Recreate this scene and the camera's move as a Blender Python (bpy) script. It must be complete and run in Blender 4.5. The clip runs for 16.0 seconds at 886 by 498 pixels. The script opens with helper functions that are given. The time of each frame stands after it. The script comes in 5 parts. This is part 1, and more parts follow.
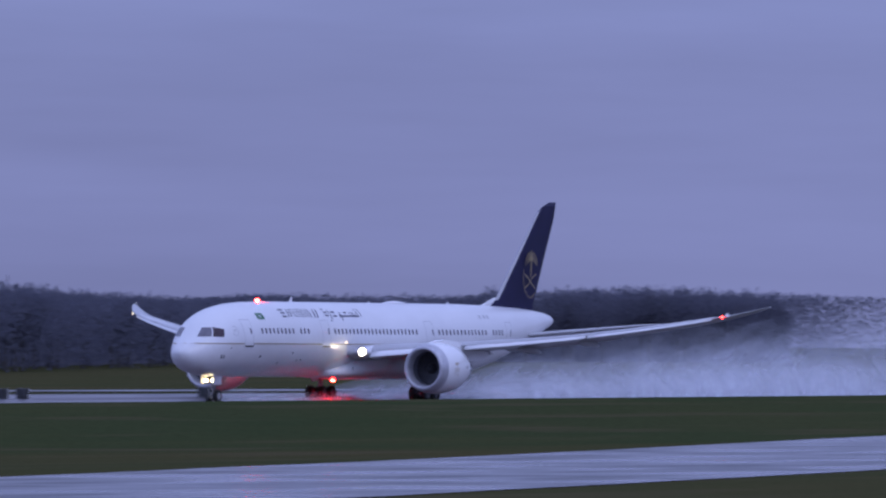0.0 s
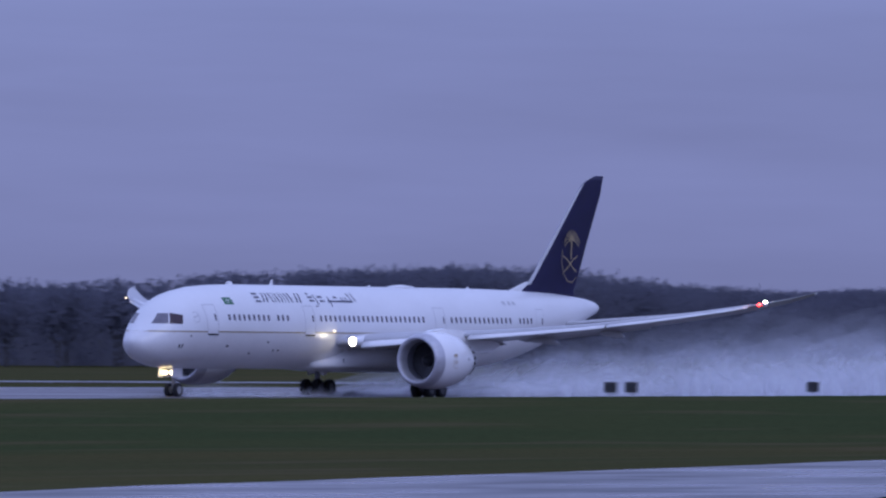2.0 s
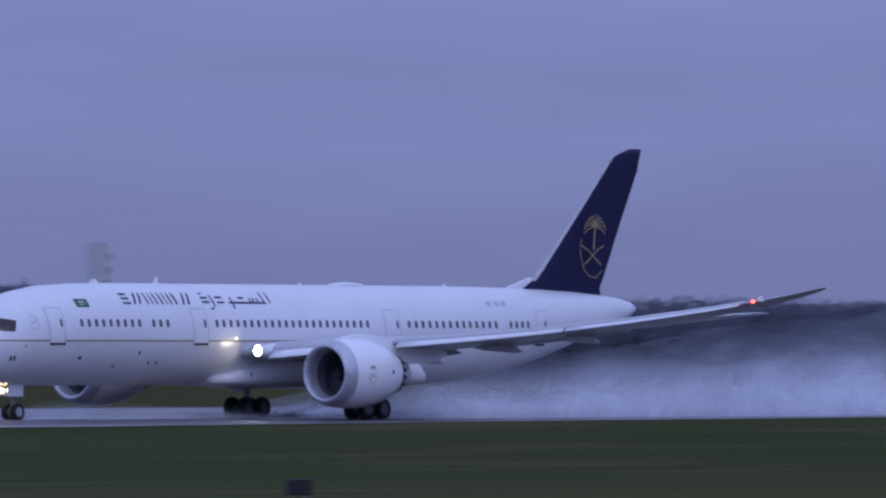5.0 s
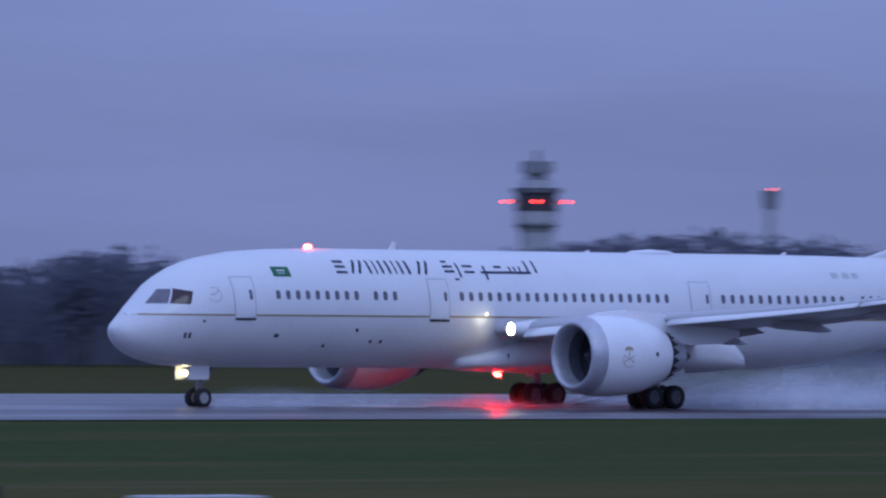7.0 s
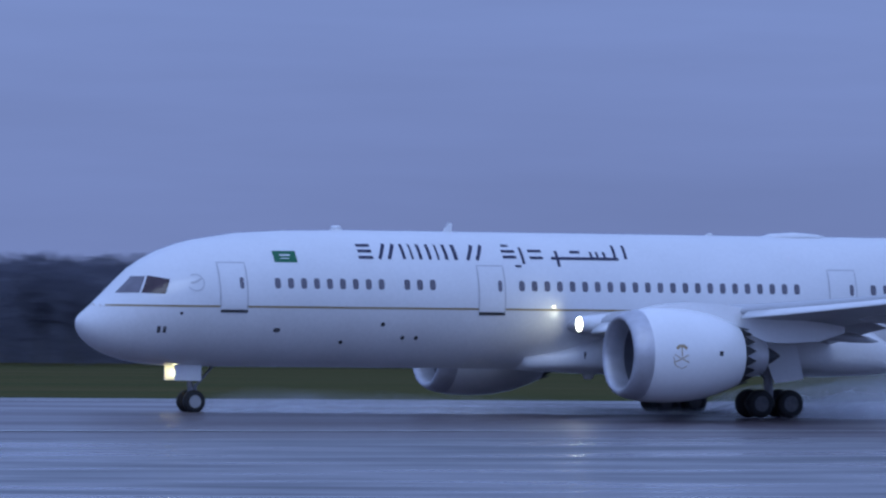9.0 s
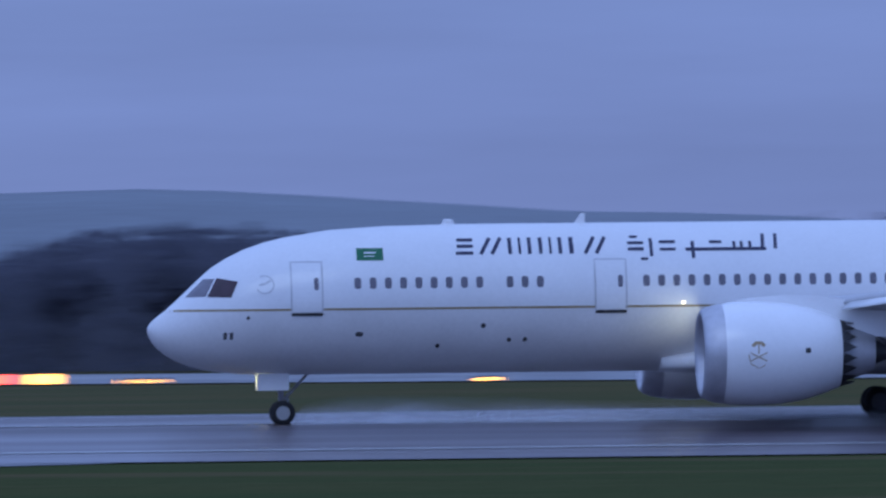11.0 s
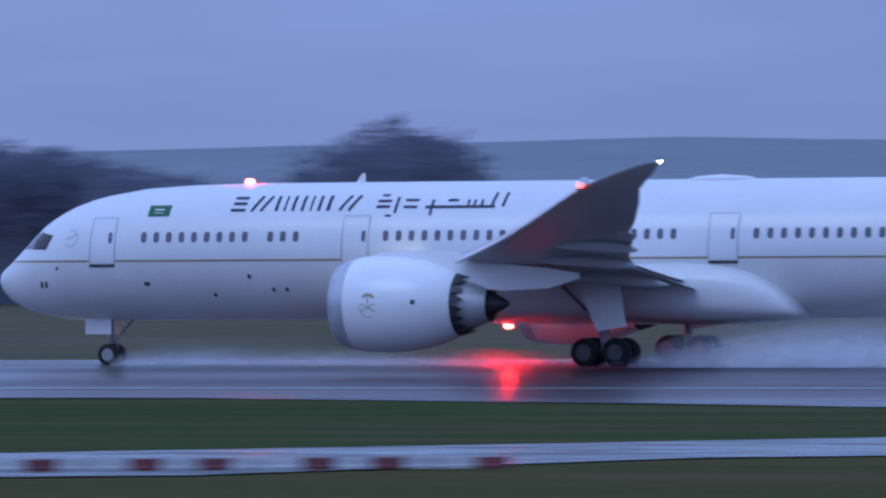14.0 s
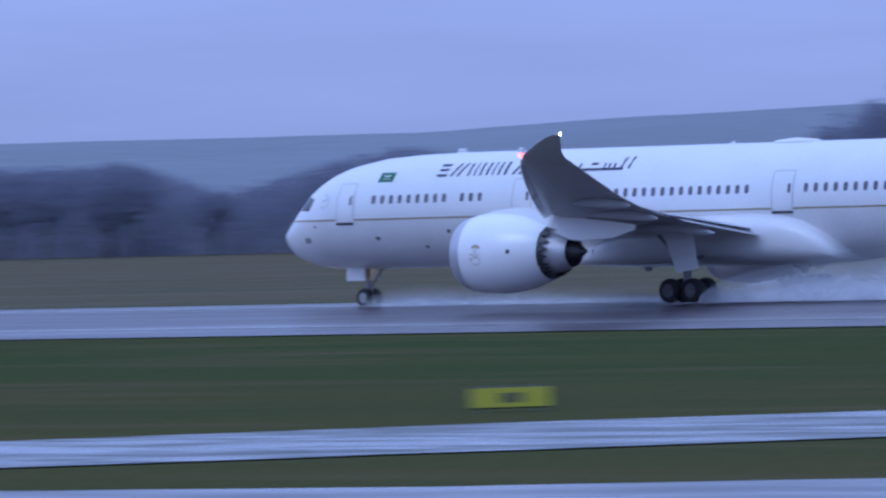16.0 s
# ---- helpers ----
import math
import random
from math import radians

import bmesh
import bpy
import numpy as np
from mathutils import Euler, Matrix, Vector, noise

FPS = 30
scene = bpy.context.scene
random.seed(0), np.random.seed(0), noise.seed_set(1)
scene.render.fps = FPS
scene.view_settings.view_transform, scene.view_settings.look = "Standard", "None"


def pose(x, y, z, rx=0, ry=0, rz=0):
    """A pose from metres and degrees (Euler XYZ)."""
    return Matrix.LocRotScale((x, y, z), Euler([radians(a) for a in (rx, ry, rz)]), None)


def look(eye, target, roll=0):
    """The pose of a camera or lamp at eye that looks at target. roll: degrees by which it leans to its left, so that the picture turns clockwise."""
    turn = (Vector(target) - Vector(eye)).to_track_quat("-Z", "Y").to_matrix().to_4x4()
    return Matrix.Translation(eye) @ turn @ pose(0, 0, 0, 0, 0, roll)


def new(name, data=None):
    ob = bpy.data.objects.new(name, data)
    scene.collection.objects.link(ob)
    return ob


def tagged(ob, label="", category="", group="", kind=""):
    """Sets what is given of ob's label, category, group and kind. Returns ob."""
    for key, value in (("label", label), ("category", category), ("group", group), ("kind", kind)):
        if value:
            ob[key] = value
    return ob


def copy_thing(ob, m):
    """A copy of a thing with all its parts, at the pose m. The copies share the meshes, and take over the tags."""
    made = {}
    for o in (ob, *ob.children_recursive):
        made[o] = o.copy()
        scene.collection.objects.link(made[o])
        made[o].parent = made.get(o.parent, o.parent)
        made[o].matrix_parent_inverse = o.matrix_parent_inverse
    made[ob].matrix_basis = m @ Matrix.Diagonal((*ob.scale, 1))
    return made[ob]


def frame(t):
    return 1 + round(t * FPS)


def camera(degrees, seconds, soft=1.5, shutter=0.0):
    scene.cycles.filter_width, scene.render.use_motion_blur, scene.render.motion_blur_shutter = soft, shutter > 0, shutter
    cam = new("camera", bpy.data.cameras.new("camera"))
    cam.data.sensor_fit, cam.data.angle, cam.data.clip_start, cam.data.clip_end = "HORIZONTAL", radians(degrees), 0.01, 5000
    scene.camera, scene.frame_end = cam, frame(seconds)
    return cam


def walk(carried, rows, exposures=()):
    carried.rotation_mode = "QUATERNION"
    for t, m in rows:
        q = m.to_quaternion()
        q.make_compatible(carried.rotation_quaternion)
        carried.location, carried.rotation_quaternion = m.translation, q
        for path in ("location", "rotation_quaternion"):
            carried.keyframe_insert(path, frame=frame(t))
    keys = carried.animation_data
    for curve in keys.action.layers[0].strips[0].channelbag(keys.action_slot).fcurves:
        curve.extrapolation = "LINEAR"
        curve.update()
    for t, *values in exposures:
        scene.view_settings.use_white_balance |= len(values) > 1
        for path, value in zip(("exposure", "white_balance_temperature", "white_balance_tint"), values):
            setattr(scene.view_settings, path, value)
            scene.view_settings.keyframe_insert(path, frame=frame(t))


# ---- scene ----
# A wide-body jet on its take-off run along a wet runway at dusk, followed by one camera on a bank.
# x runs along the runway (the jet rolls towards -x), y across it away from the camera.
LENS, EYE, RUNWAY_Y = 5.734, Vector((0, 0, 5.5)), 358.34
cam = camera(LENS, 16.0, soft=2.3, shutter=0.5)


def aim(pan, tilt, roll):
    p, q = radians(pan), radians(tilt)
    way = Vector((math.sin(p) * math.cos(q), math.cos(p) * math.cos(q), math.sin(q)))
    return look(EYE, EYE + way * 100, roll)


walk(cam, [
    (0, aim(61.026, 0.558, 0.42)),
    (0.5, aim(60.069, 0.542, 0.38)),
    (1, aim(59.008, 0.514, 0.56)),
    (1.5, aim(58.080, 0.491, 0.60)),
    (2, aim(57.081, 0.481, 0.70)),
    (2.5, aim(55.963, 0.494, 0.53)),
    (3, aim(54.783, 0.518, 0.56)),
    (3.2, aim(54.294, 0.523, 0.58)),
    (5.3, aim(47.906, 0.518, 0.41)),
    (5.5, aim(46.983, 0.518, 0.59)),
    (6, aim(43.707, 0.494, 0.76)),
    (6.5, aim(40.967, 0.432, 0.90)),
    (7, aim(38.082, 0.337, 0.55)),
    (7.5, aim(34.976, 0.285, 1.06)),
    (8, aim(31.496, 0.301, 0.86)),
    (8.2, aim(30.044, 0.319, 0.91)),
    (10.3, aim(13.050, 0.178, 0.03)),
    (10.5, aim(10.992, 0.186, 0.05)),
    (11, aim(5.444, 0.255, -0.59)),
    (11.5, aim(0.469, 0.151, -0.83)),
    (12, aim(-4.448, 0.118, -1.23)),
    (12.5, aim(-9.627, 0.326, -1.35)),
    (13, aim(-14.859, 0.100, -0.70)),
    (13.5, aim(-18.693, -0.013, -0.59)),
    (14, aim(-23.179, -0.053, -0.40)),
    (14.5, aim(-27.440, -0.138, -0.50)),
    (15, aim(-32.567, -0.166, -0.61)),
    (15.5, aim(-36.528, -0.230, -1.09)),
    (16, aim(-40.355, -0.302, -1.63)),
], exposures=[(0, 0.14, 6480, 9.5), (3, 0.08, 6380, 8.5), (5.5, 0.0, 6250, 8), (7, 0.0, 5950, 1), (8, 0.0, 5850, -6), (10.5, 0.0, 5550, -5), (12.5, -0.14, 5600, -4), (13, -0.13, 5620, -4.5), (13.6, 0.08, 5650, -5), (14.5, 0.16, 5700, -6), (15.5, 0.36, 5820, -4.5), (16, 0.46, 5800, -5)])

# ---- sky and light ----
world = bpy.data.worlds.new("dusk_sky")
scene.world = world
world.use_nodes = True
wn, wl = world.node_tree.nodes, world.node_tree.links
wn.clear()


def wnode(kind, **kw):
    n = wn.new(kind)
    for k, v in kw.items():
        n.inputs[k].default_value = v
    return n


w_out, w_bg = wnode("ShaderNodeOutputWorld"), wnode("ShaderNodeBackground", Strength=1.0)
w_co, w_sep = wnode("ShaderNodeTexCoord"), wnode("ShaderNodeSeparateXYZ")
wl.new(w_co.outputs["Generated"], w_sep.inputs[0])
ramp = wnode("ShaderNodeValToRGB")
cr = ramp.color_ramp
cr.elements[0].position, cr.elements[0].color = 0.0, (0.165, 0.185, 0.38, 1)
cr.elements[1].position, cr.elements[1].color = 1.0, (0.42, 0.50, 0.96, 1)
for at, col in ((0.03, (0.185, 0.215, 0.45, 1)), (0.075, (0.24, 0.295, 0.63, 1)), (0.35, (0.30, 0.365, 0.74, 1))):
    e = cr.elements.new(at)
    e.color = col
wl.new(w_sep.outputs["Z"], ramp.inputs[0])
# the evening side, behind the camera, is brighter
side = wnode("ShaderNodeMapRange")
for k, v in (("From Min", 0.3), ("From Max", -1.0), ("To Min", 1.0), ("To Max", 1.2)):
    side.inputs[k].default_value = v
wl.new(w_sep.outputs["Y"], side.inputs["Value"])
# long thin banks of cloud
w_map, w_noise = wnode("ShaderNodeMapping"), wnode("ShaderNodeTexNoise", Scale=1.0, Detail=5.0, Roughness=0.55)
w_map.inputs["Scale"].default_value = (7, 7, 60)
wl.new(w_co.outputs["Generated"], w_map.inputs[0])
wl.new(w_map.outputs[0], w_noise.inputs["Vector"])
cloud = wnode("ShaderNodeMapRange")
for k, v in (("From Min", 0.3), ("From Max", 0.7), ("To Min", 0.90), ("To Max", 1.12)):
    cloud.inputs[k].default_value = v
wl.new(w_noise.outputs["Fac"], cloud.inputs["Value"])
west = wnode("ShaderNodeMapRange")
for k, v in (("From Min", 0.9), ("From Max", -0.65), ("To Min", 1.0), ("To Max", 1.28)):
    west.inputs[k].default_value = v
wl.new(w_sep.outputs["X"], west.inputs["Value"])
glow = wnode("ShaderNodeMath")
glow.operation = "MULTIPLY"
wl.new(side.outputs[0], glow.inputs[0])
wl.new(west.outputs[0], glow.inputs[1])
both = wnode("ShaderNodeMath")
both.operation = "MULTIPLY"
wl.new(glow.outputs[0], both.inputs[0])
wl.new(cloud.outputs[0], both.inputs[1])
tint = wnode("ShaderNodeVectorMath")
tint.operation = "SCALE"
wl.new(ramp.outputs["Color"], tint.inputs[0])
wl.new(both.outputs[0], tint.inputs["Scale"])
nishita = wn.new("ShaderNodeTexSky")
nishita.sky_type, nishita.sun_disc, nishita.sun_elevation, nishita.sun_rotation = "NISHITA", False, radians(4), radians(200)
dim = wnode("ShaderNodeVectorMath")
dim.operation = "SCALE"
dim.inputs["Scale"].default_value = 0.004
wl.new(nishita.outputs[0], dim.inputs[0])
plus = wnode("ShaderNodeVectorMath")
wl.new(tint.outputs[0], plus.inputs[0])
wl.new(dim.outputs[0], plus.inputs[1])
wl.new(plus.outputs[0], w_bg.inputs["Color"])
wl.new(w_bg.outputs[0], w_out.inputs[0])

sun_data = bpy.data.lights.new("sun", "SUN")
sun_data.energy, sun_data.angle, sun_data.color = 0.32, radians(25), (0.82, 0.84, 1.0)
sun = new("sun", sun_data)
sun.matrix_world = look((0, 0, 0), (0.25, 0.75, -0.75))


# ---- materials ----
def material(name, color, rough=0.5, metal=0.0, vary=0.15, scale=3.0, fine=40.0, bump=0.0, second=None, stretch=(1, 1, 1),
             rough_vary=0.0, emit=None, strength=0.0, per_piece=0.0, coat=0.0, spec=0.5):
    """A surface with stains at one scale and grain at another; second: the colour of the stains."""
    m = bpy.data.materials.new(name)
    m.use_nodes = True
    nd, ln = m.node_tree.nodes, m.node_tree.links
    b = nd["Principled BSDF"]
    b.inputs["Roughness"].default_value, b.inputs["Metallic"].default_value = rough, metal
    b.inputs["Coat Weight"].default_value, b.inputs["Specular IOR Level"].default_value = coat, spec
    co, mp = nd.new("ShaderNodeTexCoord"), nd.new("ShaderNodeMapping")
    mp.inputs["Scale"].default_value = stretch
    ln.new(co.outputs["Object"], mp.inputs[0])
    n1, n2 = nd.new("ShaderNodeTexNoise"), nd.new("ShaderNodeTexNoise")
    n1.inputs["Scale"].default_value, n1.inputs["Detail"].default_value = scale, 6
    n2.inputs["Scale"].default_value, n2.inputs["Detail"].default_value = fine, 3
    for n in (n1, n2):
        ln.new(mp.outputs[0], n.inputs["Vector"])
    mixed = nd.new("ShaderNodeMix")
    mixed.data_type = "RGBA"
    other = second or tuple(c * (1 - vary) for c in color)
    mixed.inputs["A"].default_value, mixed.inputs["B"].default_value = (*color, 1), (*other, 1)
    spread = nd.new("ShaderNodeMapRange")
    spread.inputs["From Min"].default_value, spread.inputs["From Max"].default_value = 0.35, 0.65
    ln.new(n1.outputs["Fac"], spread.inputs["Value"])
    ln.new(spread.outputs[0], mixed.inputs["Factor"])
    grain = nd.new("ShaderNodeMix")
    grain.data_type, grain.blend_type = "RGBA", "MULTIPLY"
    grain.inputs["Factor"].default_value = min(1.0, vary * 2)
    ln.new(mixed.outputs["Result"], grain.inputs["A"])
    ln.new(n2.outputs["Fac"], grain.inputs["B"])
    gain = nd.new("ShaderNodeMix")
    gain.data_type, gain.blend_type = "RGBA", "MULTIPLY"
    gain.inputs["Factor"].default_value = 1.0
    k = 1 + min(1.0, vary * 2)
    gain.inputs["B"].default_value = (k, k, k, 1)
    ln.new(grain.outputs["Result"], gain.inputs["A"])
    last = gain.outputs["Result"]
    if per_piece:
        inf, mr, hs = nd.new("ShaderNodeObjectInfo"), nd.new("ShaderNodeMapRange"), nd.new("ShaderNodeHueSaturation")
        mr.inputs["To Min"].default_value, mr.inputs["To Max"].default_value = 1 - per_piece, 1 + per_piece
        ln.new(inf.outputs["Random"], mr.inputs["Value"])
        ln.new(mr.outputs[0], hs.inputs["Value"])
        ln.new(last, hs.inputs["Color"])
        last = hs.outputs["Color"]
    ln.new(last, b.inputs["Base Color"])
    if rough_vary:
        mr = nd.new("ShaderNodeMapRange")
        mr.inputs["From Min"].default_value, mr.inputs["From Max"].default_value = 0.35, 0.65
        mr.inputs["To Min"].default_value, mr.inputs["To Max"].default_value = max(0.02, rough - rough_vary), rough + rough_vary
        ln.new(n1.outputs["Fac"], mr.inputs["Value"])
        ln.new(mr.outputs[0], b.inputs["Roughness"])
    if bump:
        bp = nd.new("ShaderNodeBump")
        bp.inputs["Strength"].default_value, bp.inputs["Distance"].default_value = bump, 0.05
        ln.new(n2.outputs["Fac"], bp.inputs["Height"])
        ln.new(bp.outputs[0], b.inputs["Normal"])
    if emit:
        b.inputs["Emission Color"].default_value, b.inputs["Emission Strength"].default_value = (*emit, 1), strength
    return m


M = {
    "grass": material("grass", (0.047, 0.062, 0.026), 0.9, vary=0.35, scale=0.06, fine=5, bump=0.6, second=(0.060, 0.066, 0.028), stretch=(0.22, 1, 1), spec=0.0),
    "asphalt": material("wet_asphalt", (0.088, 0.07, 0.078), 0.38, vary=0.3, scale=0.12, fine=8.0, bump=0.03, stretch=(0.12, 1, 1), rough_vary=0.10),
    "concrete": material("wet_concrete", (0.125, 0.108, 0.118), 0.35, vary=0.3, scale=0.15, fine=5.0, bump=0.03, second=(0.07, 0.07, 0.075), stretch=(0.4, 1, 1), rough_vary=0.16),
    "damp": material("damp_patched_asphalt", (0.075, 0.073, 0.075), 0.75, vary=0.35, scale=0.3, fine=6.0, bump=0.05, second=(0.06, 0.065, 0.05), rough_vary=0.12, spec=0.12),
    "patchy": material("patched_wet_concrete", (0.13, 0.13, 0.135), 0.36, vary=0.4, scale=0.45, fine=4.0, bump=0.05, second=(0.055, 0.06, 0.05), stretch=(0.35, 1, 1), rough_vary=0.2),
    "line": material("white_runway_paint", (0.4, 0.4, 0.4), 0.35, vary=0.3, scale=1.0),
    "white": material("white_aircraft_paint", (0.73, 0.73, 0.74), 0.28, vary=0.05, scale=0.35, fine=6, coat=0.3),
    # lighter copy of the white paint, for light reflected onto nacelles and pylons
    "cowl": material("lit_white_cowl_paint", (0.82, 0.82, 0.83), 0.25, vary=0.04, scale=0.5, fine=6, coat=0.4),
    "beige": material("pale_beige_aircraft_paint", (0.69, 0.68, 0.68), 0.3, vary=0.07, scale=0.4, fine=6, coat=0.3),
    "gold": material("gold_paint", (0.30, 0.23, 0.12), 0.4, vary=0.1),
    "crest": material("dull_gold_crest_paint", (0.36, 0.28, 0.17), 0.4, vary=0.1),
    "navy": material("navy_paint", (0.010, 0.008, 0.045), 0.45, vary=0.15, scale=0.6, spec=0.25),
    "title": material("navy_title_paint", (0.02, 0.02, 0.06), 0.35, vary=0.1),
    "grey": material("grey_wing_paint", (0.43, 0.43, 0.45), 0.35, vary=0.1, scale=0.5, fine=5),
    "pale": material("pale_grey_seal", (0.50, 0.50, 0.52), 0.5, vary=0.1),
    "metal": material("brushed_metal", (0.50, 0.50, 0.54), 0.5, 0.55, vary=0.15, scale=2),
    "dark": material("dark_metal", (0.06, 0.06, 0.065), 0.45, 0.6, vary=0.25, scale=3),
    "black": material("dark_opening", (0.012, 0.012, 0.014), 0.7, vary=0.2),
    "tyre": material("tyre_rubber", (0.011, 0.011, 0.013), 0.75, vary=0.3, scale=4),
    "glass": material("cabin_window_glass", (0.14, 0.13, 0.16), 0.15, vary=0.2, scale=1),
    "cockpit": material("dark_cockpit_glass", (0.05, 0.024, 0.034), 0.12, vary=0.3, scale=2),
    # the front pane's base colour is paled to hold the sky's reflection
    "windscreen": material("sky_paled_windscreen_glass", (0.16, 0.15, 0.18), 0.1, vary=0.2, scale=2),
    # cladding lightened for haze on the far block; also the shed's pale roof
    "far_haze": material("haze_paled_cladding", (0.55, 0.55, 0.57), 0.8, vary=0.1),
    # the shade inside the engine inlet is put into this dark colour
    "duct": material("shade_darkened_lining", (0.13, 0.13, 0.15), 0.55, vary=0.15),
    "road": material("pale_road_concrete", (0.17, 0.17, 0.18), 0.4, vary=0.25, scale=0.1, fine=2.0, rough_vary=0.1),
    "green": material("green_flag_paint", (0.01, 0.12, 0.045), 0.4, vary=0.1),
    "mark": material("white_mark_paint", (0.75, 0.75, 0.75), 0.4, vary=0.1),
    "amber": material("warm_lamp_lens", (0.8, 0.7, 0.5), 0.2, emit=(1.0, 0.78, 0.42), strength=14),
    "landing": material("white_landing_lamp_lens", (0.9, 0.85, 0.75), 0.2, emit=(1.0, 0.88, 0.66), strength=24),
    "red": material("red_lamp_lens", (0.6, 0.02, 0.02), 0.2, emit=(1.0, 0.03, 0.025), strength=16),
    "beacon": material("red_beacon_lens", (0.6, 0.02, 0.02), 0.2, emit=(1.0, 0.004, 0.003), strength=700),
    "orange": material("orange_lamp_lens", (0.8, 0.4, 0.1), 0.2, emit=(1.0, 0.38, 0.06), strength=7),
    "redlens": material("red_marker_lens", (0.6, 0.05, 0.03), 0.2, emit=(1.0, 0.08, 0.05), strength=5),
    "whitelens": material("white_window_lens", (0.8, 0.8, 0.7), 0.2, emit=(1.0, 0.85, 0.65), strength=7),
    "dim": material("small_warm_lens", (0.8, 0.7, 0.5), 0.2, emit=(1.0, 0.8, 0.5), strength=3),
    # grey steel lightened to put haze over the far towers and pylon
    "pale_steel": material("haze_paled_steel", (0.42, 0.42, 0.44), 0.6, 0.2, vary=0.2),
    "strobe": material("white_strobe_lens", (0.9, 0.9, 0.9), 0.2, emit=(1.0, 0.9, 0.75), strength=160),
    "hub": material("grey_hub_paint", (0.09, 0.09, 0.10), 0.5, 0.2, vary=0.3, scale=5),
    "taillamp": material("white_tail_lamp", (0.8, 0.8, 0.7), 0.2, emit=(1.0, 0.9, 0.7), strength=30),
    "bark": material("bark", (0.075, 0.07, 0.07), 0.9, vary=0.3, scale=2, bump=0.3),
    # haze is put into the base colours of twigs and hedge: paler and bluer
    "twig": material("hazed_winter_twigs", (0.122, 0.124, 0.16), 0.95, vary=0.25, scale=0.25, per_piece=0.2),
    "hedge": material("hazed_dark_hedge", (0.108, 0.11, 0.138), 0.95, vary=0.35, scale=0.3),
    "tower": material("grey_tower_concrete", (0.33, 0.33, 0.34), 0.7, vary=0.2, scale=0.4),
    "steel": material("galvanised_steel", (0.25, 0.25, 0.27), 0.5, 0.5, vary=0.2),
    "yellow": material("yellow_sign_face", (0.46, 0.43, 0.04), 0.4, vary=0.08),
    "redsign": material("red_sign_face", (0.45, 0.02, 0.03), 0.4, vary=0.08),
    "redplastic": material("red_plastic", (0.10, 0.014, 0.016), 0.45, vary=0.2, per_piece=0.15),
    "whiteplastic": material("white_plastic", (0.36, 0.36, 0.37), 0.45, vary=0.2, per_piece=0.1),
    "spray": material("white_water_spray", (0.87, 0.89, 0.95), 0.8, vary=0.05, spec=0.1),
    "mist": material("white_water_mist", (0.87, 0.89, 0.95), 0.8, vary=0.05, spec=0.1),
}

# longer straw-coloured turf on both sides of the mown runway strip
nd, ln = M["grass"].node_tree.nodes, M["grass"].node_tree.links
bs = nd["Principled BSDF"]
was = bs.inputs["Base Color"].links[0].from_socket
g_co, g_sep, g_map, g_mix = nd.new("ShaderNodeTexCoord"), nd.new("ShaderNodeSeparateXYZ"), nd.new("ShaderNodeMapRange"), nd.new("ShaderNodeMix")
g_noise, g_add = nd.new("ShaderNodeTexNoise"), nd.new("ShaderNodeMath")
g_noise.inputs["Scale"].default_value = 0.04
g_add.operation, g_add.inputs[1].default_value = "MULTIPLY_ADD", 24
ln.new(g_co.outputs["Object"], g_sep.inputs[0])
ln.new(g_co.outputs["Object"], g_noise.inputs["Vector"])
ln.new(g_noise.outputs["Fac"], g_add.inputs[0])
ln.new(g_sep.outputs["Y"], g_add.inputs[2])
ln.new(g_add.outputs[0], g_map.inputs["Value"])
g_map.inputs["From Min"].default_value, g_map.inputs["From Max"].default_value = 255, 264
g_mix.data_type, g_mix.blend_type = "RGBA", "MIX"
g_far, g_in = nd.new("ShaderNodeMapRange"), nd.new("ShaderNodeMath")
g_far.inputs["From Min"].default_value, g_far.inputs["From Max"].default_value = 425, 412
ln.new(g_add.outputs[0], g_far.inputs["Value"])
g_in.operation = "MULTIPLY"
ln.new(g_map.outputs[0], g_in.inputs[0])
ln.new(g_far.outputs[0], g_in.inputs[1])
ln.new(g_in.outputs[0], g_mix.inputs["Factor"])
straw = nd.new("ShaderNodeMix")
straw.data_type, straw.blend_type = "RGBA", "MULTIPLY"
straw.inputs["Factor"].default_value, straw.inputs["B"].default_value = 1.0, (1.25, 1.03, 1.08, 1)
ln.new(was, straw.inputs["A"])
ln.new(straw.outputs["Result"], g_mix.inputs["A"])
ln.new(was, g_mix.inputs["B"])
# worn brown streaks along the mown strip
w_map2, w_spot, w_thr, w_mix = nd.new("ShaderNodeMapping"), nd.new("ShaderNodeTexNoise"), nd.new("ShaderNodeMapRange"), nd.new("ShaderNodeMix")
w_map2.inputs["Scale"].default_value = (0.03, 0.16, 1)
w_spot.inputs["Scale"].default_value, w_spot.inputs["Detail"].default_value = 1.0, 7
w_thr.inputs["From Min"].default_value, w_thr.inputs["From Max"].default_value, w_thr.inputs["To Max"].default_value = 0.53, 0.68, 0.85
w_mix.data_type = "RGBA"
w_mix.inputs["B"].default_value = (0.098, 0.084, 0.045, 1)
ln.new(g_co.outputs["Object"], w_map2.inputs[0])
ln.new(w_map2.outputs[0], w_spot.inputs["Vector"])
ln.new(w_spot.outputs["Fac"], w_thr.inputs["Value"])
ln.new(w_thr.outputs[0], w_mix.inputs["Factor"])
ln.new(g_mix.outputs["Result"], w_mix.inputs["A"])
# brightness fit put into the colour: grass darkens with x towards the runway's start
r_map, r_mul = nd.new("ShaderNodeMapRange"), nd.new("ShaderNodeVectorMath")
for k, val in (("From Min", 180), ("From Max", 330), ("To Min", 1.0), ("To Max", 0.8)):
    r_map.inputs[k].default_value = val
